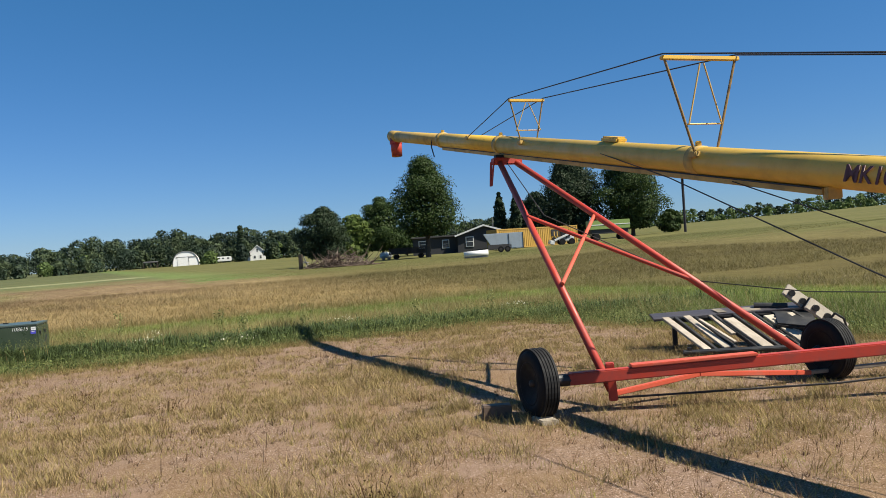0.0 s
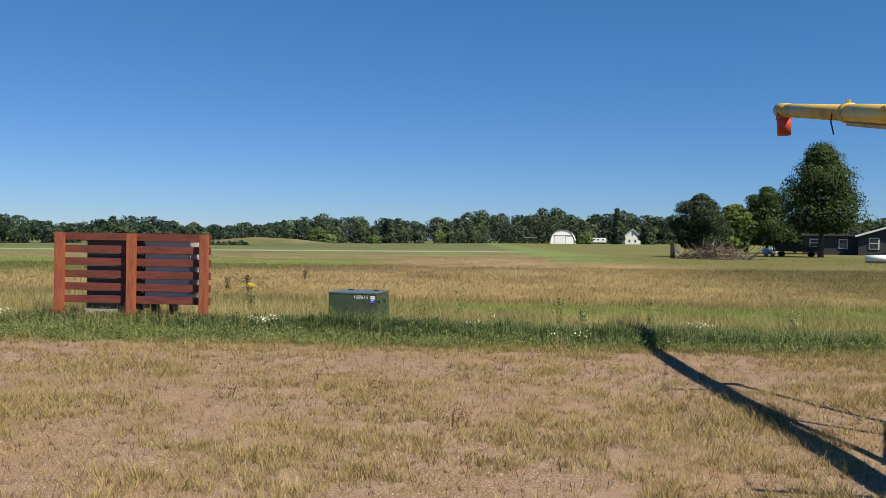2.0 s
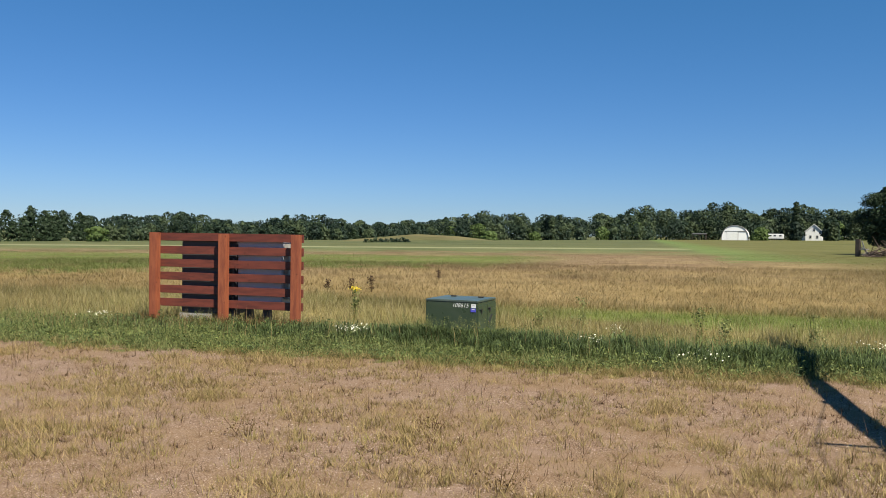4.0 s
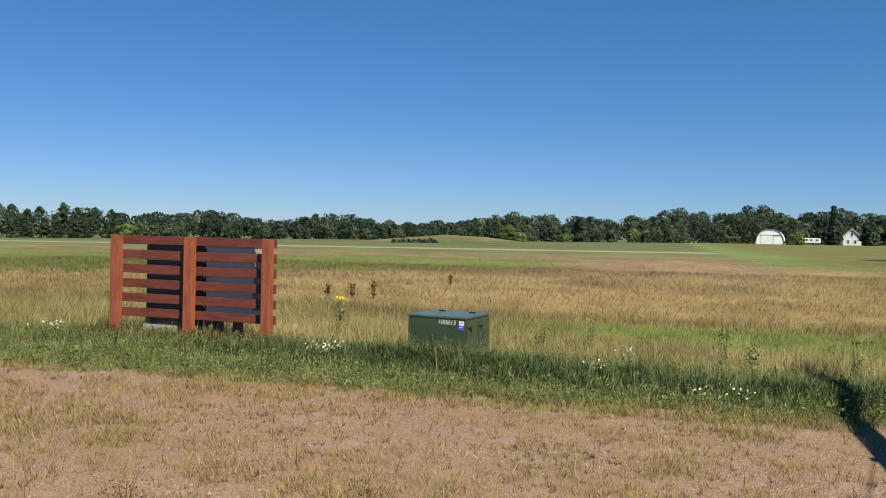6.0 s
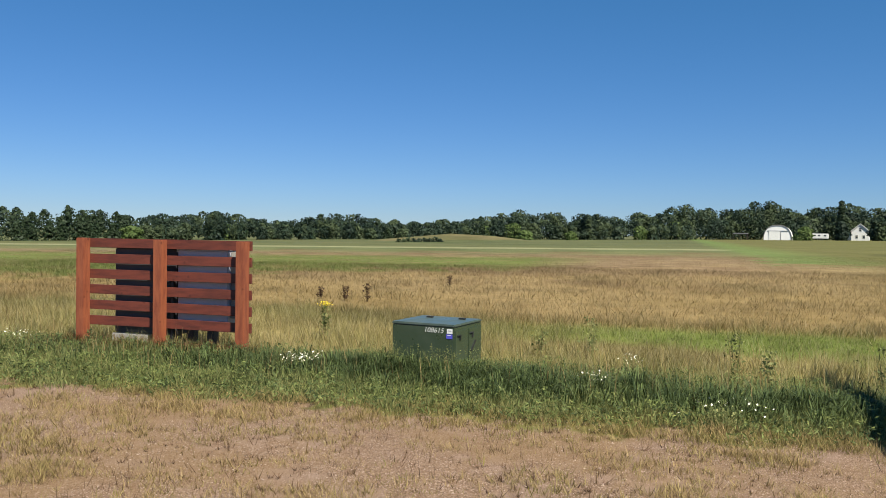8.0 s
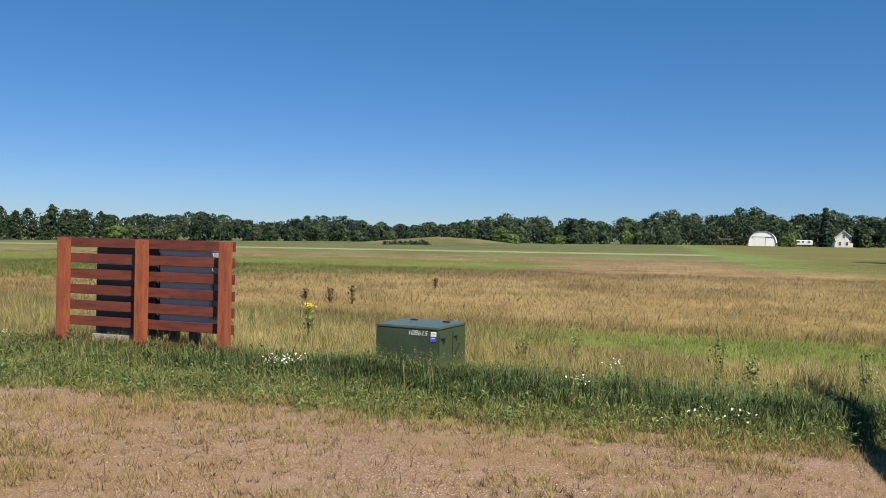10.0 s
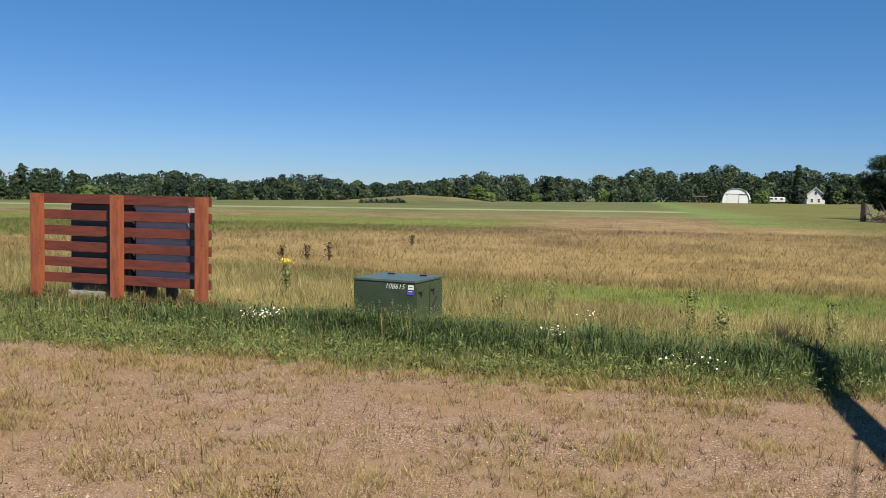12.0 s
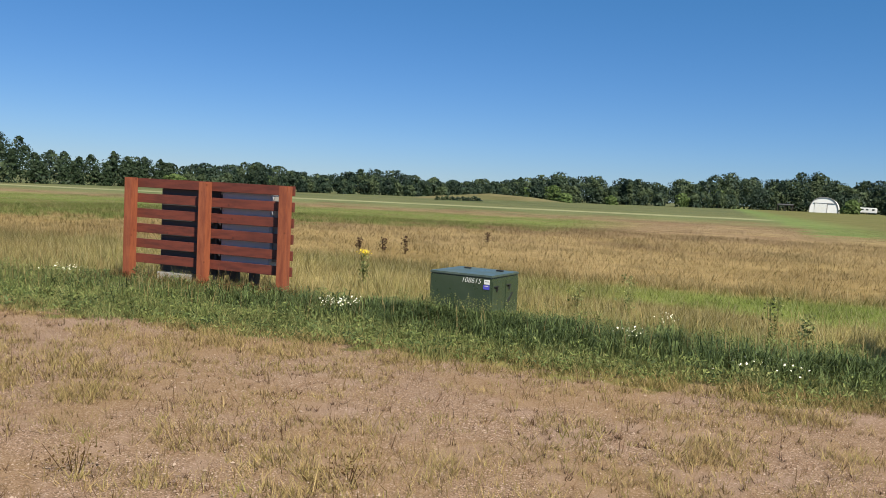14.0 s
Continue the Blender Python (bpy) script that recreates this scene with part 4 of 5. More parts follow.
    k = thing("white_tank", pose(x, y, float(ground_z(x, y)), 0, 0, 8), "long white tank lying in the meadow", "tank")
    part("shell", rod((-1.1, 0, 0.34), (1.1, 0, 0.42), 0.26, 20), M_WHITE, k, "", True)
    part("skirt", block((2.1, 0.36, 0.14), (0, 0, 0.07), 0.03), M_GREY, k)
    x, y = polar(12.9, 100)
    k = thing("propane_tank", pose(x, y, float(ground_z(x, y)), 0, 0, 60), "white propane tank beside a tree", "tank")
    part("shell", rod((-0.8, 0, 0.55), (0.8, 0, 0.55), 0.36, 20), M_WHITE, k, "", True)
    for sx in (-0.5, 0.5):
        part("leg", block((0.12, 0.5, 0.3), (sx, 0, 0.15), 0.01), M_GREY, k)
    part("dome", rod((0, 0, 0.86), (0, 0, 1.02), 0.15, 14), M_WHITE, k)
    # flat wagon
    x, y = polar(11.3, 98)
    g = thing("hay_wagon", pose(x, y, float(ground_z(x, y)), 0, 0, 4), "dark weathered flat wagon with stake sides", "wagon")
    part("deck", block((4.6, 2.0, 0.14), (0, 0, 0.62), 0.02), M_BARK, g)
    for k in range(9):
        part("stake", block((0.08, 0.08, 0.75), (-2.2 + 0.55 * k, -0.95, 1.0), 0.01), M_BARK, g)
    for z in (0.78, 1.0, 1.22):
        part("side_board", block((4.6, 0.05, 0.13), (0, -1.0, z), 0.01), M_BARK, g)
    part("load", block((4.2, 1.7, 0.45), (0, 0.05, 0.9), 0.08), M_ROOF, g, "dark heap on the deck")
    for k in (-1.5, 1.5):
        part("wheel", rod((k, -0.9, 0.27), (k, -0.65, 0.27), 0.27, 16), M_RUBBER, g)
        part("wheel", rod((k, 0.65, 0.27), (k, 0.9, 0.27), 0.27, 16), M_RUBBER, g)
    # white loader
    x, y = polar(0.3, 103)
    k = thing("skid_loader", pose(x, y, float(ground_z(x, y)), 0, 0, 10), "white compact loader parked beside a container", "loader")
    part("cab", block((1.2, 1.3, 1.2), (0.1, 0, 1.25), 0.08), M_BLACK, k)
    part("body", block((1.7, 1.3, 0.7), (0.3, 0, 0.75), 0.1), M_WHITE, k)
    part("loader_arm", bar((1.0, -0.75, 1.5), (-1.3, -0.75, 0.6), 0.14, 0.26, 0.02), M_WHITE, k)
    part("bucket", block((0.6, 1.6, 0.5), (-1.6, 0, 0.35), 0.06, (0, 15, 0)), M_WHITE, k)
    for sx in (-0.35, 0.85):
        part("wheel", rod((sx, -0.95, 0.38), (sx, -0.66, 0.38), 0.38, 16), M_RUBBER, k)
        part("wheel", rod((sx, 0.66, 0.38), (sx, 0.95, 0.38), 0.38, 16), M_RUBBER, k)
    # grain wagon
    x, y = polar(-2.75, 106)
    g = thing("grain_wagon", pose(x, y, float(ground_z(x, y)), 0, 0, 12), "pale green high-sided farm wagon", "wagon")
    part("box", block((5.2, 2.2, 1.15), (0, 0, 2.0), 0.04), M_WAGON, g)
    part("stripe", block((5.22, 0.04, 0.10), (0, -1.11, 2.0), 0), M_WHITE, g)
    part("lower_box", block((4.8, 1.9, 0.6), (0, 0, 1.15), 0.04), M_ROOF, g)
    for k in (-1.7, 1.7):
        part("wheel", rod((k, -0.95, 0.45), (k, -0.65, 0.45), 0.45, 16), M_RUBBER, g)
        part("wheel", rod((k, 0.65, 0.45), (k, 0.95, 0.45), 0.45, 16), M_RUBBER, g)
    # post with a leaning frame
    x, y = polar(18.9, 80)
    p = thing("old_post", pose(x, y, float(ground_z(x, y))), "short dark post with a leaning grey frame in mown grass", "post")
    part("post", block((0.35, 0.35, 1.5), (0, 0, 0.72), 0.03), M_BARK, p)
    part("frame_rail", bar((0.3, 0, 1.3), (0.75, 0, 0.0), 0.08, 0.08), M_GREY, p)
    part("frame_rail", bar((0.25, 0, 0.8), (1.1, 0, 0.1), 0.08, 0.08), M_GREY, p)
    part("seat", block((0.5, 0.6, 0.08), (0.5, 0, 0.62), 0.01), M_GREY, p)
    # brush pile
    r = np.random.RandomState(4)
    x, y = polar(16.2, 78)
    bm = bmesh.new()
    for k in range(420):
        a, d = r.rand() * 6.28, r.rand() ** 0.6
        px, py = 3.6 * d * math.cos(a), 1.6 * d * math.sin(a)
        pz = (1 - d) * 1.5 * r.rand() + 0.05
        b2, e = r.rand() * 6.28, 0.5 + r.rand() * 0.9
        rod((px, py, pz), (px + e * math.cos(b2), py + e * math.sin(b2), max(0.05, pz + 0.5 * r.randn() * e)), 0.03 + 0.03 * r.rand(), 4, bm, 0.012)
    ob = tagged(link("brush_pile", bm, M_BRUSH), "heap of dead brown branches on mown grass", "brush pile", kind="stuff")
    ob.matrix_world = pose(x, y, float(ground_z(x, y)))
    # trees of the yard
    for spec in ((17.2, 88, 6.6, 6.8, 0.6, 12000, 0.18, M_NEEDLE, "bushy dark green pine beside a brush pile", "round", 0.16, 20),
                 (14.9, 95, 5.8, 5.0, 0.5, 2600, 0.36, M_LEAF_LIGHT, "light green shrubby tree in a farmyard", "round", 0.10, 12),
                 (13.1, 118, 8.9, 7.4, 0.9, 11000, 0.25, M_LEAF, "mid-green leafy tree behind a wagon", "round", 0.18, 16),
                 (9.9, 95, 12.3, 9.8, 2.3, 17000, 0.23, M_LEAF, "tall full maple with dark green leaves", "maple", 0.26, 38),
                 (4.7, 128, 9.2, 2.6, 0.3, 2600, 0.34, M_NEEDLE, "narrow dark columnar cedar beside a house", "column", 0.12, 14),
                 (3.6, 127, 8.6, 2.4, 0.3, 2400, 0.34, M_NEEDLE, "narrow dark columnar cedar beside a house", "column", 0.12, 14),
                 (-0.2, 132, 14.6, 14.5, 0.6, 22000, 0.29, M_NEEDLE, "broad dark green pine behind a container", "maple", 0.3, 40),
                 (2.2, 140, 9.0, 11.5, 0.4, 7000, 0.42, M_NEEDLE, "broad dark green pine behind a container", "maple", 0.3, 26),
                 (-4.4, 128, 13.4, 11.8, 0.8, 20000, 0.27, M_LEAF, "large dark round-headed tree behind a wagon", "round", 0.3, 28),
                 (-6.9, 132, 3.6, 5.0, 0.1, 1800, 0.4, M_LEAF, "low dark bush at a field edge", "round", 0.1, 10),
                 (11.4, 126, 4.6, 9.0, 0.3, 2600, 0.4, M_LEAF, "dark shrubs beside a house", "round", 0.1, 12)):
        yaw, dist, hh, ww, base, n, size, mat, label, shape, trunk, lumps = spec
        x, y = polar(yaw, dist)
        tree("cedar" if "cedar" in label else "pine_tree" if "pine" in label else "bush" if "bush" in label or "shrubs" in label else "tree",
             x, y, hh, ww, base, int(n * 1.35), size * 0.8, mat, label, shape, trunk, int(lumps * 1.5), int(dist + yaw * 7 + 200))


yard()


# ---- far buildings ----
def quonset():
    x, y = polar(26.5, 372, (-1.5, 6.5))
    w, h, d = 10.9, 6.3, 22.0
    z = float(ground_z(x, y))
    ob = thing("quonset_barn", pose(x, y, z - 0.1, 0, 0, 24), "white arched fabric barn standing before dark woods", "barn")
    prof = [(w / 2 * math.copysign(abs(math.cos(math.pi * k / 24)) ** 0.85, math.cos(math.pi * k / 24)), h * math.sin(math.pi * k / 24) ** 0.8) for k in range(25)]
    bm = bmesh.new()
    a = [bm.verts.new((px, 0, pz)) for px, pz in prof]
    b = [bm.verts.new((px, d, pz)) for px, pz in prof]
    for k in range(24):
        bm.faces.new((a[k], a[k + 1], b[k + 1], b[k]))
    bm.faces.new(a), bm.faces.new(b[::-1])
    part("shell", bm, M_FABRIC, ob)
    bm = bmesh.new()
    for (p, q), (p2, q2) in zip(prof, prof[1:]):
        rod((p * 1.01, -0.1, q * 1.01), (p2 * 1.01, -0.1, q2 * 1.01), 0.16, 6, bm)
    part("front_hoop", bm, M_GREY, ob, "grey rim hoop")
    part("door", block((4.6, 0.12, 3.9), (-1.2, -0.08, 1.95), 0.02), M_WHITE, ob, "white sliding door")
    part("door_track", block((8.6, 0.16, 0.18), (0.3, -0.14, 4.0), 0.02), M_GREY, ob)
    part("door_post", block((0.16, 0.16, 3.9), (1.3, -0.14, 1.95), 0.02), M_GREY, ob)
    x, y = polar(28.75, 372, (-1.5, 6.5))
    s = thing("open_shed", pose(x, y, float(ground_z(x, y)), 0, 0, 24), "dark open-sided shed beside an arched barn", "shed")
    part("roof", block((6.0, 5.0, 0.25), (0, 0, 2.7), 0.03, (4, 0, 0)), M_ROOF, s)
    for px in (-2.8, 0, 2.8):
        part("post", block((0.2, 0.2, 2.7), (px, -2.2, 1.3), 0.02), M_BARK, s)
        part("post", block((0.2, 0.2, 2.7), (px, 2.2, 1.3), 0.02), M_BARK, s)
    x, y = polar(24.0, 372, (-1.5, 6.5))
    c = thing("camper", pose(x, y, float(ground_z(x, y)), 0, 0, 22), "white camper trailer parked before woods", "camper")
    part("body", block((6.6, 2.3, 2.2), (0, 0, 1.7), 0.25), M_WHITE, c)
    for px in (-2.0, -0.3, 1.9):
        part("window", block((0.9, 0.06, 0.6), (px, -1.16, 2.0), 0.02), M_GLASS, c)
    for px in (-0.4, 0.5):
        part("wheel", rod((px, -1.1, 0.36), (px, -0.85, 0.36), 0.36, 14), M_RUBBER, c)
    part("awning_pole", block((0.1, 0.1, 7.0), (-3.6, 1.0, 3.5), 0.02), M_GREY, c)
    x, y = polar(21.7, 378, (-1.5, 6.5))
    h = gabled("white_house", pose(x, y, float(ground_z(x, y)) - 0.1, 0, 0, 20), 6.6, 9.0, 4.0, 2.9, M_WHITE, M_ROOF, "white two-storey farmhouse with a steep gable")
    for px, pz in ((-1.3, 1.6), (1.3, 1.6), (0, 4.6)):
        window(h, px, -4.53, pz, 0.8, 1.2)
    part("annex", block((3.5, 5, 2.6), (-5.0, 0.5, 1.3), 0.02), M_WHITE, h, "low white side wing")


quonset()


# ---- woods along the horizon ----
def woods():
    r = np.random.RandomState(11)
    tops = [(92, 1.6), (84, 1.9), (80, 2.0), (77.2, 1.32), (75.3, 0.95), (73.4, 1.21), (70.7, 1.06), (68.7, 0.96), (66.2, 0.72), (64.2, 1.44), (62.7, 0.78),
            (59.9, 0.53), (56.4, 1.21), (54.5, 0.85), (51.3, 0.67), (48.6, 0.79), (45.8, 1.06), (43.1, 1.57), (40.8, 1.52), (39.8, 0.75),
            (38.6, 1.54), (37.3, 1.09), (35.4, 1.35), (32.1, 2.02), (29.3, 1.77), (27.4, 2.18), (25.9, 2.07), (25.2, 1.5), (24.2, 1.64),
            (22.7, 2.32), (21.6, 1.79), (18, 1.8), (8, 1.7), (4, 1.7)]
    ty, te = np.array(tops[::-1]).T
    groups = {"leaf": [], "pine": [], "light": []}
    boles = bmesh.new()

    def plant(yaw, dist, height, width, kind, n, size, base=-0.3):
        x, y = polar(yaw, dist, (-1.5, 6.5))
        z = float(ground_z(x, y))
        if kind == "pine":
            v = crown(r, height, width * 0.9, base, n, size, "cone", 30, 0.4, 1.25)
        else:
            v = crown(r, height, width, base, n, size, "wood", 11, 0.34, 1.4)
        v[..., 0] += x
        v[..., 1] += y
        v[..., 2] += z
        groups[kind].append(v)
        if base < 0.5 and r.rand() < 0.4:
            rod((x, y, z - 0.2), (x, y, z + height * 0.6), 0.18, 5, boles, 0.06)

    yaw = 92.0
    while yaw > 3.5:
        dist = np.interp(yaw, [4, 20, 30, 36, 44, 52, 62, 72, 80, 92], [420, 400, 395, 330, 300, 290, 250, 215, 190, 170])
        high = dist * math.tan(radians(np.interp(yaw, ty, te))) + 1.75
        for row, (push, f) in enumerate(((22, 1.0), (10, 0.86), (0, 0.62))):
            d = dist + push + 6 * r.rand()
            x, y = polar(yaw, d, (-1.5, 6.5))
            hh = max(3.0, (high * d / dist - float(ground_z(x, y))) * f * (0.90 + 0.2 * r.rand()))
            pine = (yaw > 69 and r.rand() < 0.85) or r.rand() < 0.06
            kind = "pine" if pine else "light" if row == 2 and r.rand() < 0.08 else "leaf"
            wide = min(hh * (1.0 + 0.45 * r.rand()), 13.0)
            plant(yaw + r.randn() * 0.3, d, hh, wide, kind, (640, 700, 800)[row], 0.0012 * dist + 0.12, (0.35, 0.15, 0.0)[row] * hh - 0.3)
        yaw -= math.degrees((2.7 + 1.0 * r.rand()) / dist)
    for yaw, dist, hh, ww, kind in ((64.2, 236, 8.3, 8.5, "leaf"), (39.9, 316, 6.0, 7.0, "leaf"), (38.7, 320, 10.0, 8.0, "leaf"), (22.8, 385, 17.5, 9.0, "pine"),
                                    (43.0, 282, 3.4, 7.0, "light"), (39.8, 286, 3.0, 5.0, "light"), (24.9, 352, 5.6, 7.5, "light"), (22.75, 366, 8.0, 6.0, "leaf"), (20.7, 364, 9.5, 8.0, "leaf"), (69.5, 206, 3.6, 6.0, "light"), (27.0, 420, 17.5, 13, "leaf")):
        plant(yaw, dist, hh, ww, kind, 2400, 0.0013 * dist + 0.1)
    for k in range(9):
        plant(48.9 + 0.36 * k, 186, 0.75 + 0.5 * r.rand(), 1.9, "leaf", 160, 0.25)
    # Farthest trees: lighter leaves mixed in put the haze of distance into their colour.
    yaw = 3.5
    while yaw > -40:
        d = 470 + 30 * r.rand()
        plant(yaw, d, 6.0 + 2.5 * r.rand() + 2 * float(ripple(yaw * 3.0, 0.0, 9, 3)), 9, "light" if r.rand() < 0.4 else "leaf", 420, 0.7)
        if r.rand() < 0.5:
            plant(yaw, d - 30, 3.0 + 3 * r.rand(), 7, "light", 160, 0.9)
        yaw -= 0.6
    for kind, mat, label in (("leaf", M_WOODS, "dark green deciduous woods along the horizon"), ("pine", M_NEEDLE, "dark pines in the far woods"), ("light", M_SHRUB_HAZE, "lighter green shrubs at the edge of far woods, and farthest trees paled for haze")):
        tagged(new("far_woods", quads_mesh("far_woods", np.concatenate(groups[kind]), mat)), label, "woods", kind="stuff")
    tagged(link("far_trunks", boles, M_BARK), "brown trunks in the far woods", "woods", kind="stuff")


woods()


# ---- grass and weeds ----
def grasses():
    r = np.random.RandomState(21)

    def scatter(n, u0, u1, q0, q1):
        return place_uq(u0 + (u1 - u0) * r.rand(n), q0 + (q1 - q0) * r.rand(n))

    def clumps(x, y, k, spread):
        n = len(x)
        return np.repeat(x, k) + r.randn(n * k) * spread, np.repeat(y, k) + r.randn(n * k) * spread

    def across(x, y):
        a = (x - EDGE_AT.x) * ACROSS.x + (y - EDGE_AT.y) * ACROSS.y
        b = (x - CORNER_AT.x) * ACROSS_2.x + (y - CORNER_AT.y) * ACROSS_2.y
        return np.maximum(a, b)

    def scatter_2(n, u0, u1, q0, q1):
        u, q = u0 + (u1 - u0) * r.rand(n), q0 + (q1 - q0) * r.rand(n)
        return CORNER_AT.x + u * ALONG_2.x + q * ACROSS_2.x, CORNER_AT.y + u * ALONG_2.y + q * ACROSS_2.y

    def both(n, n2, u0, u1, q0, q1, far=14):
        x, y = scatter(n, u0, u1, q0, q1)
        x2, y2 = scatter_2(n2, -1, far, q0, q1)
        x, y = np.concatenate([x, x2]), np.concatenate([y, y2])
        q = across(x, y)
        keep = (q >= q0) & (q <= q1)
        return x[keep], y[keep]

    def clear_of_box(x, y, gap=0.04):
        fx, fy = (x - BOX.x) * VB.x + (y - BOX.y) * VB.y, -(x - BOX.x) * VB.y + (y - BOX.y) * VB.x
        return ~((np.abs(fx) < 0.50 + gap) & (fy > -0.06 - gap) & (fy < 0.92 + gap))

    # soft dry tufts on the pad, in drifts with bare gravel between
    x, y = scatter(58000, -6.5, 12, -10, 0.15)
    x2, y2 = scatter(8000, -10, 14, -14, -9)
    x, y = np.concatenate([x, x2]), np.concatenate([y, y2])
    q = across(x, y)
    thick = 0.56 + 0.40 * ripple(x, y, 0.9, 2) + 0.32 * ripple(x, y, 4.0, 9) - 0.20 * smooth(-5.5, -2, q) * smooth(0, -5, x)
    keep = (q < 0.2) & (r.rand(len(x)) < thick)
    x, y, tall = x[keep], y[keep], np.clip(0.6 + 0.7 * thick[keep], 0.5, 1.3) * (0.55 + 0.8 * r.rand(keep.sum()))
    x, y = clumps(x, y, 15, 0.028)
    h = (0.020 + 0.076 * r.rand(len(x)) ** 1.5) * np.repeat(tall, 15)
    mid = len(x) * 3 // 5 // 15 * 15
    pick = r.permutation(len(x) // 15)
    order = (pick[:, None] * 15 + np.arange(15)).ravel()
    x, y, h = x[order], y[order], h[order]
    tagged(blades("dry_grass", x[:mid], y[:mid], h[:mid], 0.0034 + 0.0036 * r.rand(mid), M_STRAW, 1.1, 2, simple=True), "short straw-coloured dry grass on gravel", "grass", kind="stuff")
    tagged(blades("dry_grass", x[mid:], y[mid:], h[mid:], 0.0034 + 0.0036 * r.rand(len(x) - mid), M_OLIVE, 1.1, 12, simple=True), "short olive half-dry grass on gravel", "grass", kind="stuff")
    x, y = scatter(60000, -9, 12, -12.5, 0.1)
    keep = (across(x, y) < 0.1) & (r.rand(len(x)) < 0.65 + 0.5 * ripple(x, y, 0.8, 41))
    x, y = x[keep], y[keep]
    k = len(x) // 2
    tagged(blades("dry_litter", x[:k], y[:k], 0.008 + 0.018 * r.rand(k), 0.004 + 0.007 * r.rand(k), M_CHIP, 1.2, 42, simple=True), "dark brown dead weed litter on gravel", "litter", kind="stuff")
    tagged(blades("dry_litter", x[k:], y[k:], 0.008 + 0.016 * r.rand(len(x) - k), 0.004 + 0.006 * r.rand(len(x) - k), M_STRAW, 1.4, 43, simple=True), "pale dead straw litter on gravel", "litter", kind="stuff")
    x, y = scatter(9500, -8, 13, -11.5, 0.1)
    keep = (across(x, y) < 0.1) & (r.rand(len(x)) < 0.55 + 0.6 * ripple(x, y, 1.7, 17))
    x, y = clumps(x[keep], y[keep], 6, 0.022)
    tagged(blades("weed_stems", x, y, 0.03 + 0.10 * r.rand(len(x)) ** 2, 0.0035 + 0.002 * r.rand(len(x)), M_STEM, 0.8, 3, simple=True), "sparse brown weed stems on gravel", "weeds", kind="stuff")
    x, y = scatter(1300, -9, 14, -12.5, 0.1)
    keep = across(x, y) < 0.1
    x, y = clumps(x[keep], y[keep], 3, 0.014)
    tagged(blades("tall_stems", x, y, 0.07 + 0.17 * r.rand(len(x)) ** 1.5, 0.0045 + 0 * x, M_DARKSTEM, 0.5, 13, simple=True), "thin dark seeded stems on gravel", "weeds", kind="stuff")
    # small dark rosettes of dead weed
    x, y = scatter(3600, -8, 13, -11.5, 0.1)
    keep = across(x, y) < 0.1
    x, y = clumps(x[keep], y[keep], 12, 0.012)
    tagged(blades("dead_weeds", x, y, 0.015 + 0.05 * r.rand(len(x)), 0.004 + 0.004 * r.rand(len(x)), M_DARKSTEM, 1.7, 14, simple=True), "small dark withered weeds on gravel", "weeds", kind="stuff")
    x, y = scatter(620, -9, 14, -12.5, 0.2)
    keep = across(x, y) < 0.2
    x, y = clumps(x[keep], y[keep], 22, 0.05)
    tagged(blades("green_tufts", x, y, 0.03 + 0.075 * r.rand(len(x)), 0.004 + 0.002 * r.rand(len(x)), M_YTUFT, 0.8, 4, simple=True), "small yellow-green grass tufts on gravel", "weeds", kind="stuff")
    # the green verge: grass and low broad-leaved weeds
    x, y = both(22000, 8000, -11, 17, -0.5, 2.8)
    q = across(x, y)
    keep = clear_of_box(x, y) & (r.rand(len(x)) < smooth(-0.42, -0.08, q + 0.10 * ripple(x, y, 1.2, 4) - 0.30 * smooth(-8.5, -6, x)) * (1.1 - 0.2 * q))
    x, y = clumps(x[keep], y[keep], 9, 0.05)
    h = (0.05 + 0.13 * r.rand(len(x))) * (0.52 + 0.4 * np.clip(across(x, y) + 0.2, 0, 1.1)) * (1 + 0.30 * ripple(x, y, 1.5, 8) + 0.35 * ripple(x, y, 0.45, 88))
    tagged(blades("verge_grass", x, y, h, 0.005 + 0.007 * r.rand(len(x)), M_GREEN, 0.9, 5, simple=True), "dense green grass along the gravel", "grass", kind="stuff")
    x, y = both(9000, 3200, -11, 17, -0.25, 2.6)
    keep = clear_of_box(x, y) & (r.rand(len(x)) < 0.45 + 0.7 * ripple(x, y, 0.9, 14) - 0.25 * smooth(-8, -5, x))
    x, y = clumps(x[keep], y[keep], 5, 0.05)
    z = 0.02 + 0.13 * r.rand(len(x)) * (1 + 0.4 * ripple(x, y, 1.3, 15))
    up = np.tile(np.array([[0.2, -0.2, 1.0]]), (len(x), 1))
    tagged(new("verge_weeds", quads_mesh("verge_weeds", leaf_quads(np.stack([x, y, z], 1), up, 0.050, r, 0.9, 0.12), M_LUSH)), "low broad-leaved green weeds along the gravel", "weeds", kind="stuff")
    x, y = both(8500, 3000, -11, 17, -0.38, 2.8)
    keep = clear_of_box(x, y) & (r.rand(len(x)) < 0.6 + 0.5 * ripple(x, y, 0.7, 34))
    x, y = clumps(x[keep], y[keep], 6, 0.045)
    z = 0.03 + 0.14 * r.rand(len(x)) * (1 + 0.5 * ripple(x, y, 1.1, 35))
    up = np.tile(np.array([[0.5, -0.2, 0.8]]), (len(x), 1))
    tagged(new("verge_weeds", quads_mesh("verge_weeds", leaf_quads(np.stack([x, y, z], 1), up, 0.046, r, 0.9, 0.13), M_VLEAF)), "light green leafy weeds along the gravel", "weeds", kind="stuff")
    # straw fringe and loose stalks
    x, y = both(8500, 3400, -11, 17, -0.5, 0.75)
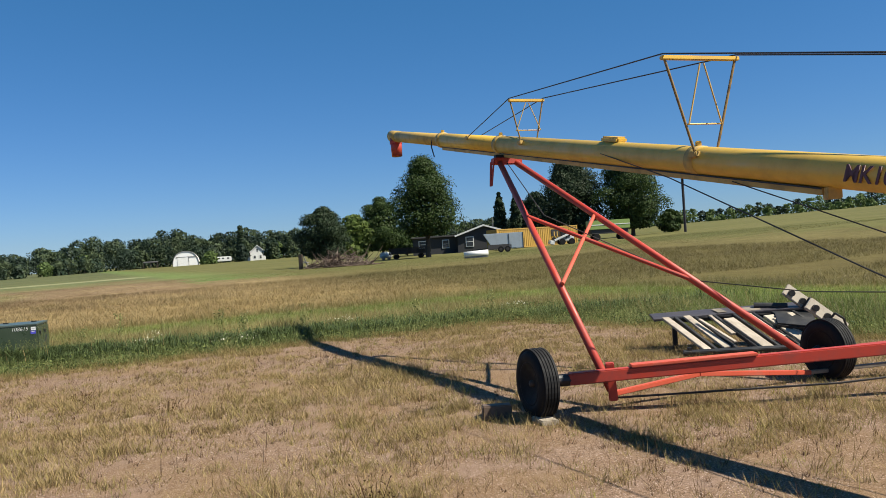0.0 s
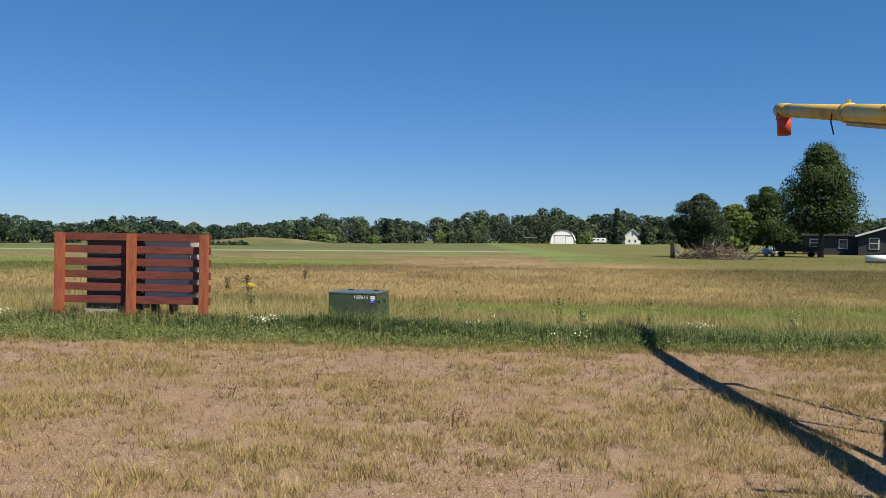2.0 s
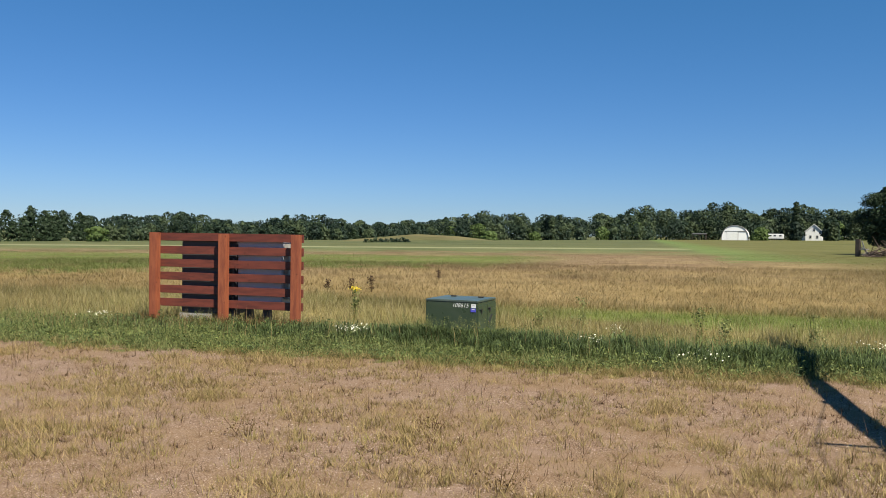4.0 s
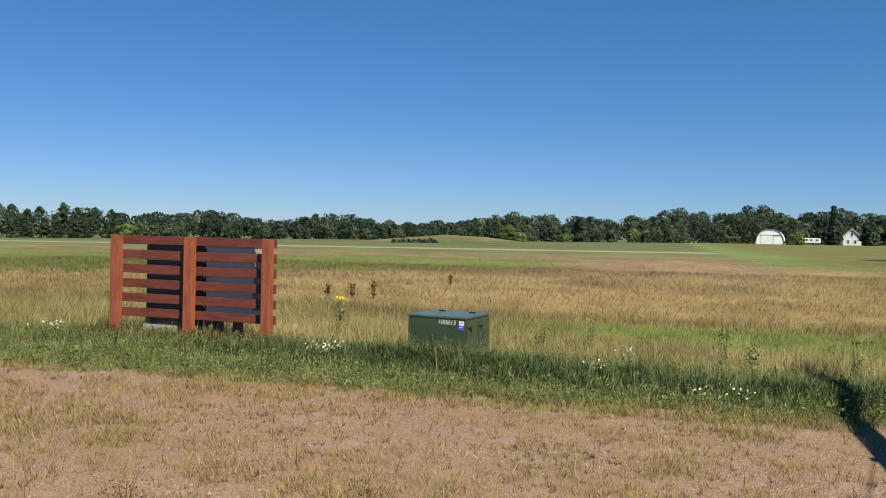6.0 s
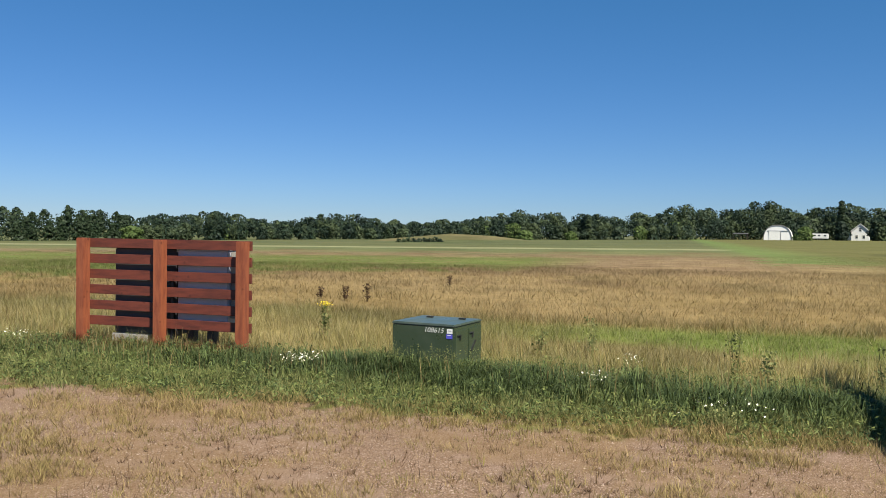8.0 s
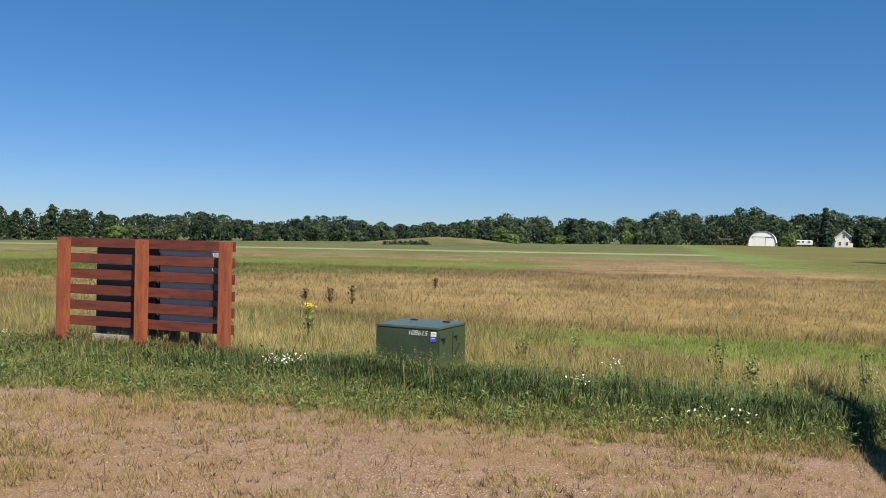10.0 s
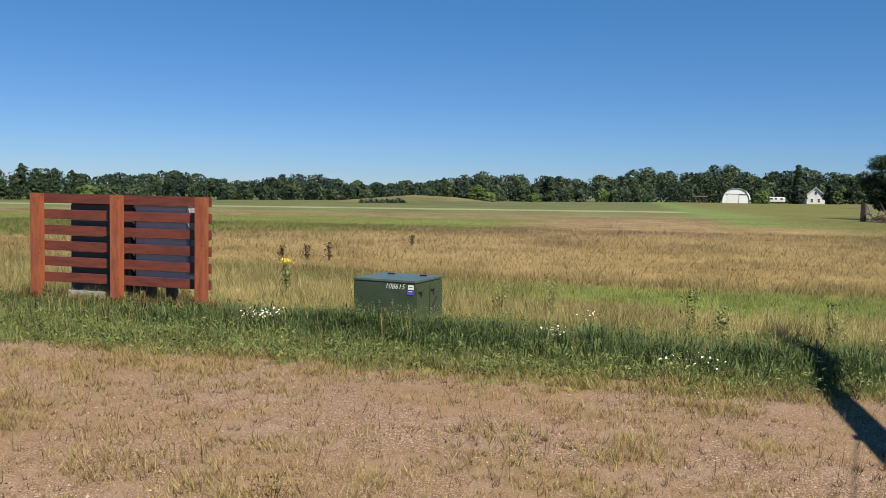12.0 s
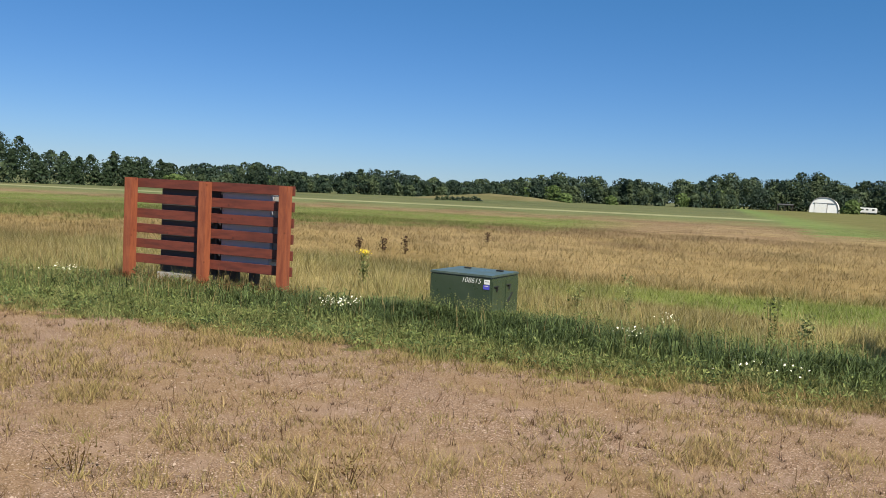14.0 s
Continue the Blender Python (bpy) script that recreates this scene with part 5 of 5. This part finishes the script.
    keep = r.rand(len(x)) < (0.5 + 0.55 * ripple(x, y, 1.4, 71)) * (0.12 + 0.88 * smooth(-9, -6.5, x))
    x, y = clumps(x[keep], y[keep], 9, 0.04)
    tagged(blades("fringe_grass", x, y, 0.025 + 0.085 * r.rand(len(x)), 0.004 + 0.004 * r.rand(len(x)), M_FRINGE, 1.0, 25, simple=True), "dry straw fringe where gravel meets green verge", "grass", kind="stuff")
    x, y = both(2600, 900, -13, 18, 0.8, 4.5)
    x, y = x[clear_of_box(x, y)], y[clear_of_box(x, y)]
    tagged(blades("seed_stalks", x, y, 0.22 + 0.28 * r.rand(len(x)), 0.005 + 0 * x, M_STRAW, 0.35, 26), "tall pale seed stalks standing above the verge", "grass", kind="stuff")
    # lush tall grass round the box, the screen and the end of the pad
    xs, ys = [], []
    for cx, cy, sx, n in ((-9.5, 12.85, 0.75, 1700), (-8.6, 13.2, 0.55, 1500), (-8.0, 13.25, 0.5, 700), (-11.3, 11.6, 0.6, 350), (-12.7, 10.6, 1.2, 120), (-4.9, 15.2, 0.6, 700), (-6.1, 14.3, 0.35, 300), (-7.0, 14.2, 0.3, 200), (-3.2, 16.0, 1.2, 400), (0.5, 17.3, 2.0, 600)):
        t = r.randn(n) * sx
        w = r.randn(n) * 0.26
        xs.append(cx + t * ALONG.x + w * ACROSS.x)
        ys.append(cy + t * ALONG.y + w * ACROSS.y)
    x, y = np.concatenate(xs), np.concatenate(ys)
    keep = clear_of_box(x, y) & (across(x, y) > 0.4)
    x, y = clumps(x[keep], y[keep], 7, 0.05)
    tagged(blades("tall_grass", x, y, (0.08 + 0.19 * r.rand(len(x))) * (1 + 0.40 * ripple(x, y, 0.5, 55)), 0.006 + 0.007 * r.rand(len(x)), M_LUSH, 1.2, 6, droop=0.45), "tall lush green grass in the verge", "grass", kind="stuff")
    t, w = 2.3 * r.rand(520) - 0.75, -0.10 - 0.42 * r.rand(520)
    bx, by = BOX.x + t * VB.x - w * VB.y, BOX.y + t * VB.y + w * VB.x
    x, y = clumps(bx, by, 9, 0.045)
    h = (0.14 + 0.20 * r.rand(len(x))) * (1 + 0.35 * ripple(x, y, 0.4, 56))
    tagged(blades("tall_grass", x, y, h, 0.006 + 0.006 * r.rand(len(x)), M_LUSH, 0.9, 62, droop=0.35), "tall dark green grass grown up round a transformer box", "grass", kind="stuff")
    x, y = clumps(bx[:130], by[:130], 2, 0.03)
    h = 0.26 + 0.16 * r.rand(len(x))
    tagged(blades("seed_stalks", x, y, h, 0.004 + 0 * x, M_GREEN, 0.35, 63), "thin pale stalks among tall grass", "grass", kind="stuff")
    e = r.randn(len(x) * 9, 3) * np.array([0.008, 0.008, 0.03])
    pts = np.stack([np.repeat(x, 9), np.repeat(y, 9), np.repeat(h, 9)], 1) + e
    tagged(new("seed_heads", quads_mesh("seed_heads", leaf_quads(pts, e, 0.018, r, 0.8, 0.2), M_GREEN)), "pale seed heads above tall grass", "grass", kind="stuff")
    x, y = both(3600, 1300, -9, 16, 0.3, 2.6)
    keep = clear_of_box(x, y) & (r.rand(len(x)) < 0.42 + 0.8 * ripple(x, y, 1.1, 57))
    x, y = clumps(x[keep], y[keep], 11, 0.05)
    tagged(blades("yellow_grass", x, y, 0.08 + 0.15 * r.rand(len(x)), 0.005 + 0.004 * r.rand(len(x)), M_SPRING, 0.8, 58, simple=True), "yellow-green grass stands among the verge", "grass", kind="stuff")
    # brown seeded weeds at the foot of the screen
    t, w = 3.4 * r.rand(800) - 1.7, r.randn(800) * 0.16 - 0.14
    x, y = clumps(SCREEN.x + t * V.x - w * V.y, SCREEN.y + t * V.y + w * V.x, 5, 0.03)
    tagged(blades("weed_stems", x, y, 0.07 + 0.23 * r.rand(len(x)) ** 1.8, 0.006 + 0.006 * r.rand(len(x)), M_STEM, 0.8, 61), "brown seeded weeds at the foot of a slatted screen", "weeds", kind="stuff")
    t, w = 4.0 * r.rand(1000) - 2.0, r.randn(1000) * 0.16 - 0.20
    x, y = clumps(SCREEN.x + t * V.x - w * V.y, SCREEN.y + t * V.y + w * V.x, 9, 0.05)
    z = 0.02 + 0.15 * r.rand(len(x)) ** 1.6 * (1 + 0.6 * ripple(x, y, 0.6, 36))
    up = np.tile(np.array([[0.4, -0.3, 0.8]]), (len(x), 1))
    tagged(new("screen_weeds", quads_mesh("screen_weeds", leaf_quads(np.stack([x, y, z], 1), up, 0.050, r, 0.9, 0.14), M_LUSH)), "dark leafy weeds growing up the foot of a screen", "weeds", kind="stuff")
    # mixed growth behind the verge, short in the green swale
    def low(x, y):
        u = (x - EDGE_AT.x) * ALONG.x + (y - EDGE_AT.y) * ALONG.y
        q = across(x, y)
        return smooth(-2, 2, u) * smooth(4.2, 5.4, q) * smooth(8.8, 7.8, q)

    x, y = both(42000, 13000, -16, 22, 1.4, 9.5, 16)
    keep = clear_of_box(x, y)
    x, y = clumps(x[keep], y[keep], 5, 0.06)
    tagged(blades("meadow_grass", x, y, (0.08 + 0.21 * r.rand(len(x))) * (1 + 0.30 * ripple(x, y, 2.5, 6) + 0.30 * ripple(x, y, 0.7, 66)) * (1 - 0.55 * low(x, y)), 0.005 + 0.005 * r.rand(len(x)), M_MEADOW, 0.8, 7, simple=True), "mixed green and straw meadow grass", "grass", kind="stuff")
    # the brown meadow
    x, y = both(62000, 15000, -34, 46, 8.5, 36, 30)
    x, y = clumps(x, y, 5, 0.09)
    tagged(blades("meadow_grass", x, y, (0.06 + 0.12 * r.rand(len(x))) * (1 + 0.30 * ripple(x, y, 5, 7) + 0.45 * ripple(x, y, 1.1, 77)), 0.008 + 0.012 * r.rand(len(x)), M_MEADOW, 1.2, 8, simple=True), "tall dry brown meadow grass", "grass", kind="stuff")
    x, y = scatter(90000, -60, 70, 34, 66)
    tagged(blades("meadow_grass", x, y, 0.03 + 0.05 * r.rand(len(x)), 0.018 + 0.02 * r.rand(len(x)), M_MEADOW, 1.6, 9, simple=True), "far mown and dry meadow grass", "grass", kind="stuff")

    # single weeds
    def weed(name, x, y, h, n, mat, label, head=None, spread=0.05, leaf=0.05):
        rr = np.random.RandomState(int(abs(x * 13 + y * 7)))
        z = float(ground_z(x, y))
        ob = thing(name, pose(x, y, z), label, "weed", {"wild_carrot": "wild flowers in the verge", "tall_weed": "tall weeds behind the verge", "dock_weed": "dock weeds in the meadow", "red_weed": "red weeds on the gravel"}.get(name, ""))
        bm = bmesh.new()
        for k in range(n):
            a, b = rr.randn() * spread, rr.randn() * spread
            rod((a * 0.3, b * 0.3, -0.02), (a, b, h * (0.8 + 0.25 * rr.rand())), 0.002 + 0.005 * min(0.6, h), 5, bm, 0.001 + 0.003 * min(0.6, h))
        part("stem", bm, mat, ob)["kind"] = "stuff"
        m = 130
        f = rr.rand(m)
        pts = np.stack([rr.randn(m) * spread * 0.9, rr.randn(m) * spread * 0.9, h * (0.15 + 0.8 * f)], 1)
        lv = new("foliage", quads_mesh("foliage", leaf_quads(pts, np.array([[0.4, -0.2, 0.9]]) + 0.5 * rr.randn(m, 3), leaf, rr), mat))
        lv.parent = ob
        lv["kind"] = "stuff"
        if head is not None:
            hm, hs, hn, wide, hz = head
            pts = np.stack([rr.randn(hn) * wide, rr.randn(hn) * wide, h * hz + rr.randn(hn) * 0.03], 1)
            up = np.tile(np.array([[0, 0, 1.0]]), (hn, 1))
            fl = new("flowers", quads_mesh("flowers", leaf_quads(pts, up, hs, rr), hm))
            fl.parent = ob
            fl["kind"] = "stuff"
        return ob

    weed("goldenrod", -12.85, 13.95, 0.62, 5, M_GREEN, "goldenrod with a bright yellow flower head in meadow grass", (M_YPETAL, 0.026, 90, 0.05, 0.98))
    for x, y, n, wide in ((-10.45, 12.02, 120, 0.13), (-14.8, 9.85, 50, 0.13), (-7.3, 13.9, 36, 0.08), (-5.55, 13.62, 30, 0.24), (-7.9, 15.4, 20, 0.08), (-4.3, 16.6, 40, 0.15), (-0.9, 18.3, 40, 0.15)):
        weed("wild_carrot", x, y, 0.23, 7, M_GREEN, "clump of small white wild flowers in the verge", (M_PETAL, 0.024, n, wide, 0.96), 0.10, 0.022)
    for x, y, h in ((-9.0, 16.0, 0.75), (-6.9, 16.3, 0.7), (-6.1, 15.6, 0.62), (-5.2, 16.6, 0.7), (-3.0, 17.6, 0.6), (-1.4, 17.9, 0.7), (-9.6, 15.6, 0.5)):
        weed("tall_weed", x, y, h * 0.85, 4, M_GREEN, "tall leafy green weed standing above the grass", None, 0.07, 0.038)
    for x, y, h in ((-19.0, 18.6, 0.40), (-18.5, 18.9, 0.48), (-19.9, 18.4, 0.34), (-21.6, 24.5, 0.4)):
        weed("dock_weed", x, y, h, 5, M_DARKWEED, "dark brown seeded dock weed in dry meadow", None, 0.05, 0.042)
    for x, y, h in ((-6.3, 7.75, 0.15), (-3.9, 8.2, 0.16), (-0.9, 5.0, 0.2), (-5.4, 9.0, 0.13)):
        weed("red_weed", x, y, h, 9, M_STEM, "low reddish dry weed on gravel", None, 0.10, 0.016)

    # loose stones and crumbs, open below where they lie on the ground
    x, y = scatter(52000, -6.5, 10, -10.0, 0.0)
    keep = (across(x, y) < 0.0) & (r.rand(len(x)) < 0.7 + 0.4 * ripple(x, y, 1.3, 91))
    x, y = x[keep], y[keep]
    k = len(x)
    s = 0.003 + 0.005 * r.rand(k) + 0.006 * r.rand(k) ** 8
    base = np.array([[1, 0, 0], [-1, 0, 0], [0, 1, 0], [0, -1, 0], [0, 0, 0.85]], float)
    tri = np.array([[0, 2, 4], [2, 1, 4], [1, 3, 4], [3, 0, 4]])
    turn = r.rand(k) * 6.2832
    v = base[None] * s[:, None, None] * (0.6 + 0.8 * r.rand(k, 5, 1))
    v[..., 0], v[..., 1] = v[..., 0] * np.cos(turn)[:, None] - v[..., 1] * np.sin(turn)[:, None], v[..., 0] * np.sin(turn)[:, None] + v[..., 1] * np.cos(turn)[:, None]
    v += np.stack([x, y, ground_z(x, y) + 0.001], 1)[:, None]
    f = (tri[None] + 5 * np.arange(k)[:, None, None]).reshape(-1, 3)
    m, t, b = material("loose_stone")
    rnd = t.nodes.new("ShaderNodeNewGeometry").outputs["Random Per Island"]
    t.links.new(mix(t, "MIX", rnd, (0.11, 0.070, 0.044), (0.40, 0.30, 0.23)), b.inputs["Base Color"])
    b.inputs["Roughness"].default_value = 0.9
    tagged(new("loose_stones", raw_mesh("loose_stones", v.reshape(-1, 3), f, m)), "small loose pinkish gravel stones", "gravel", kind="stuff")


grasses()
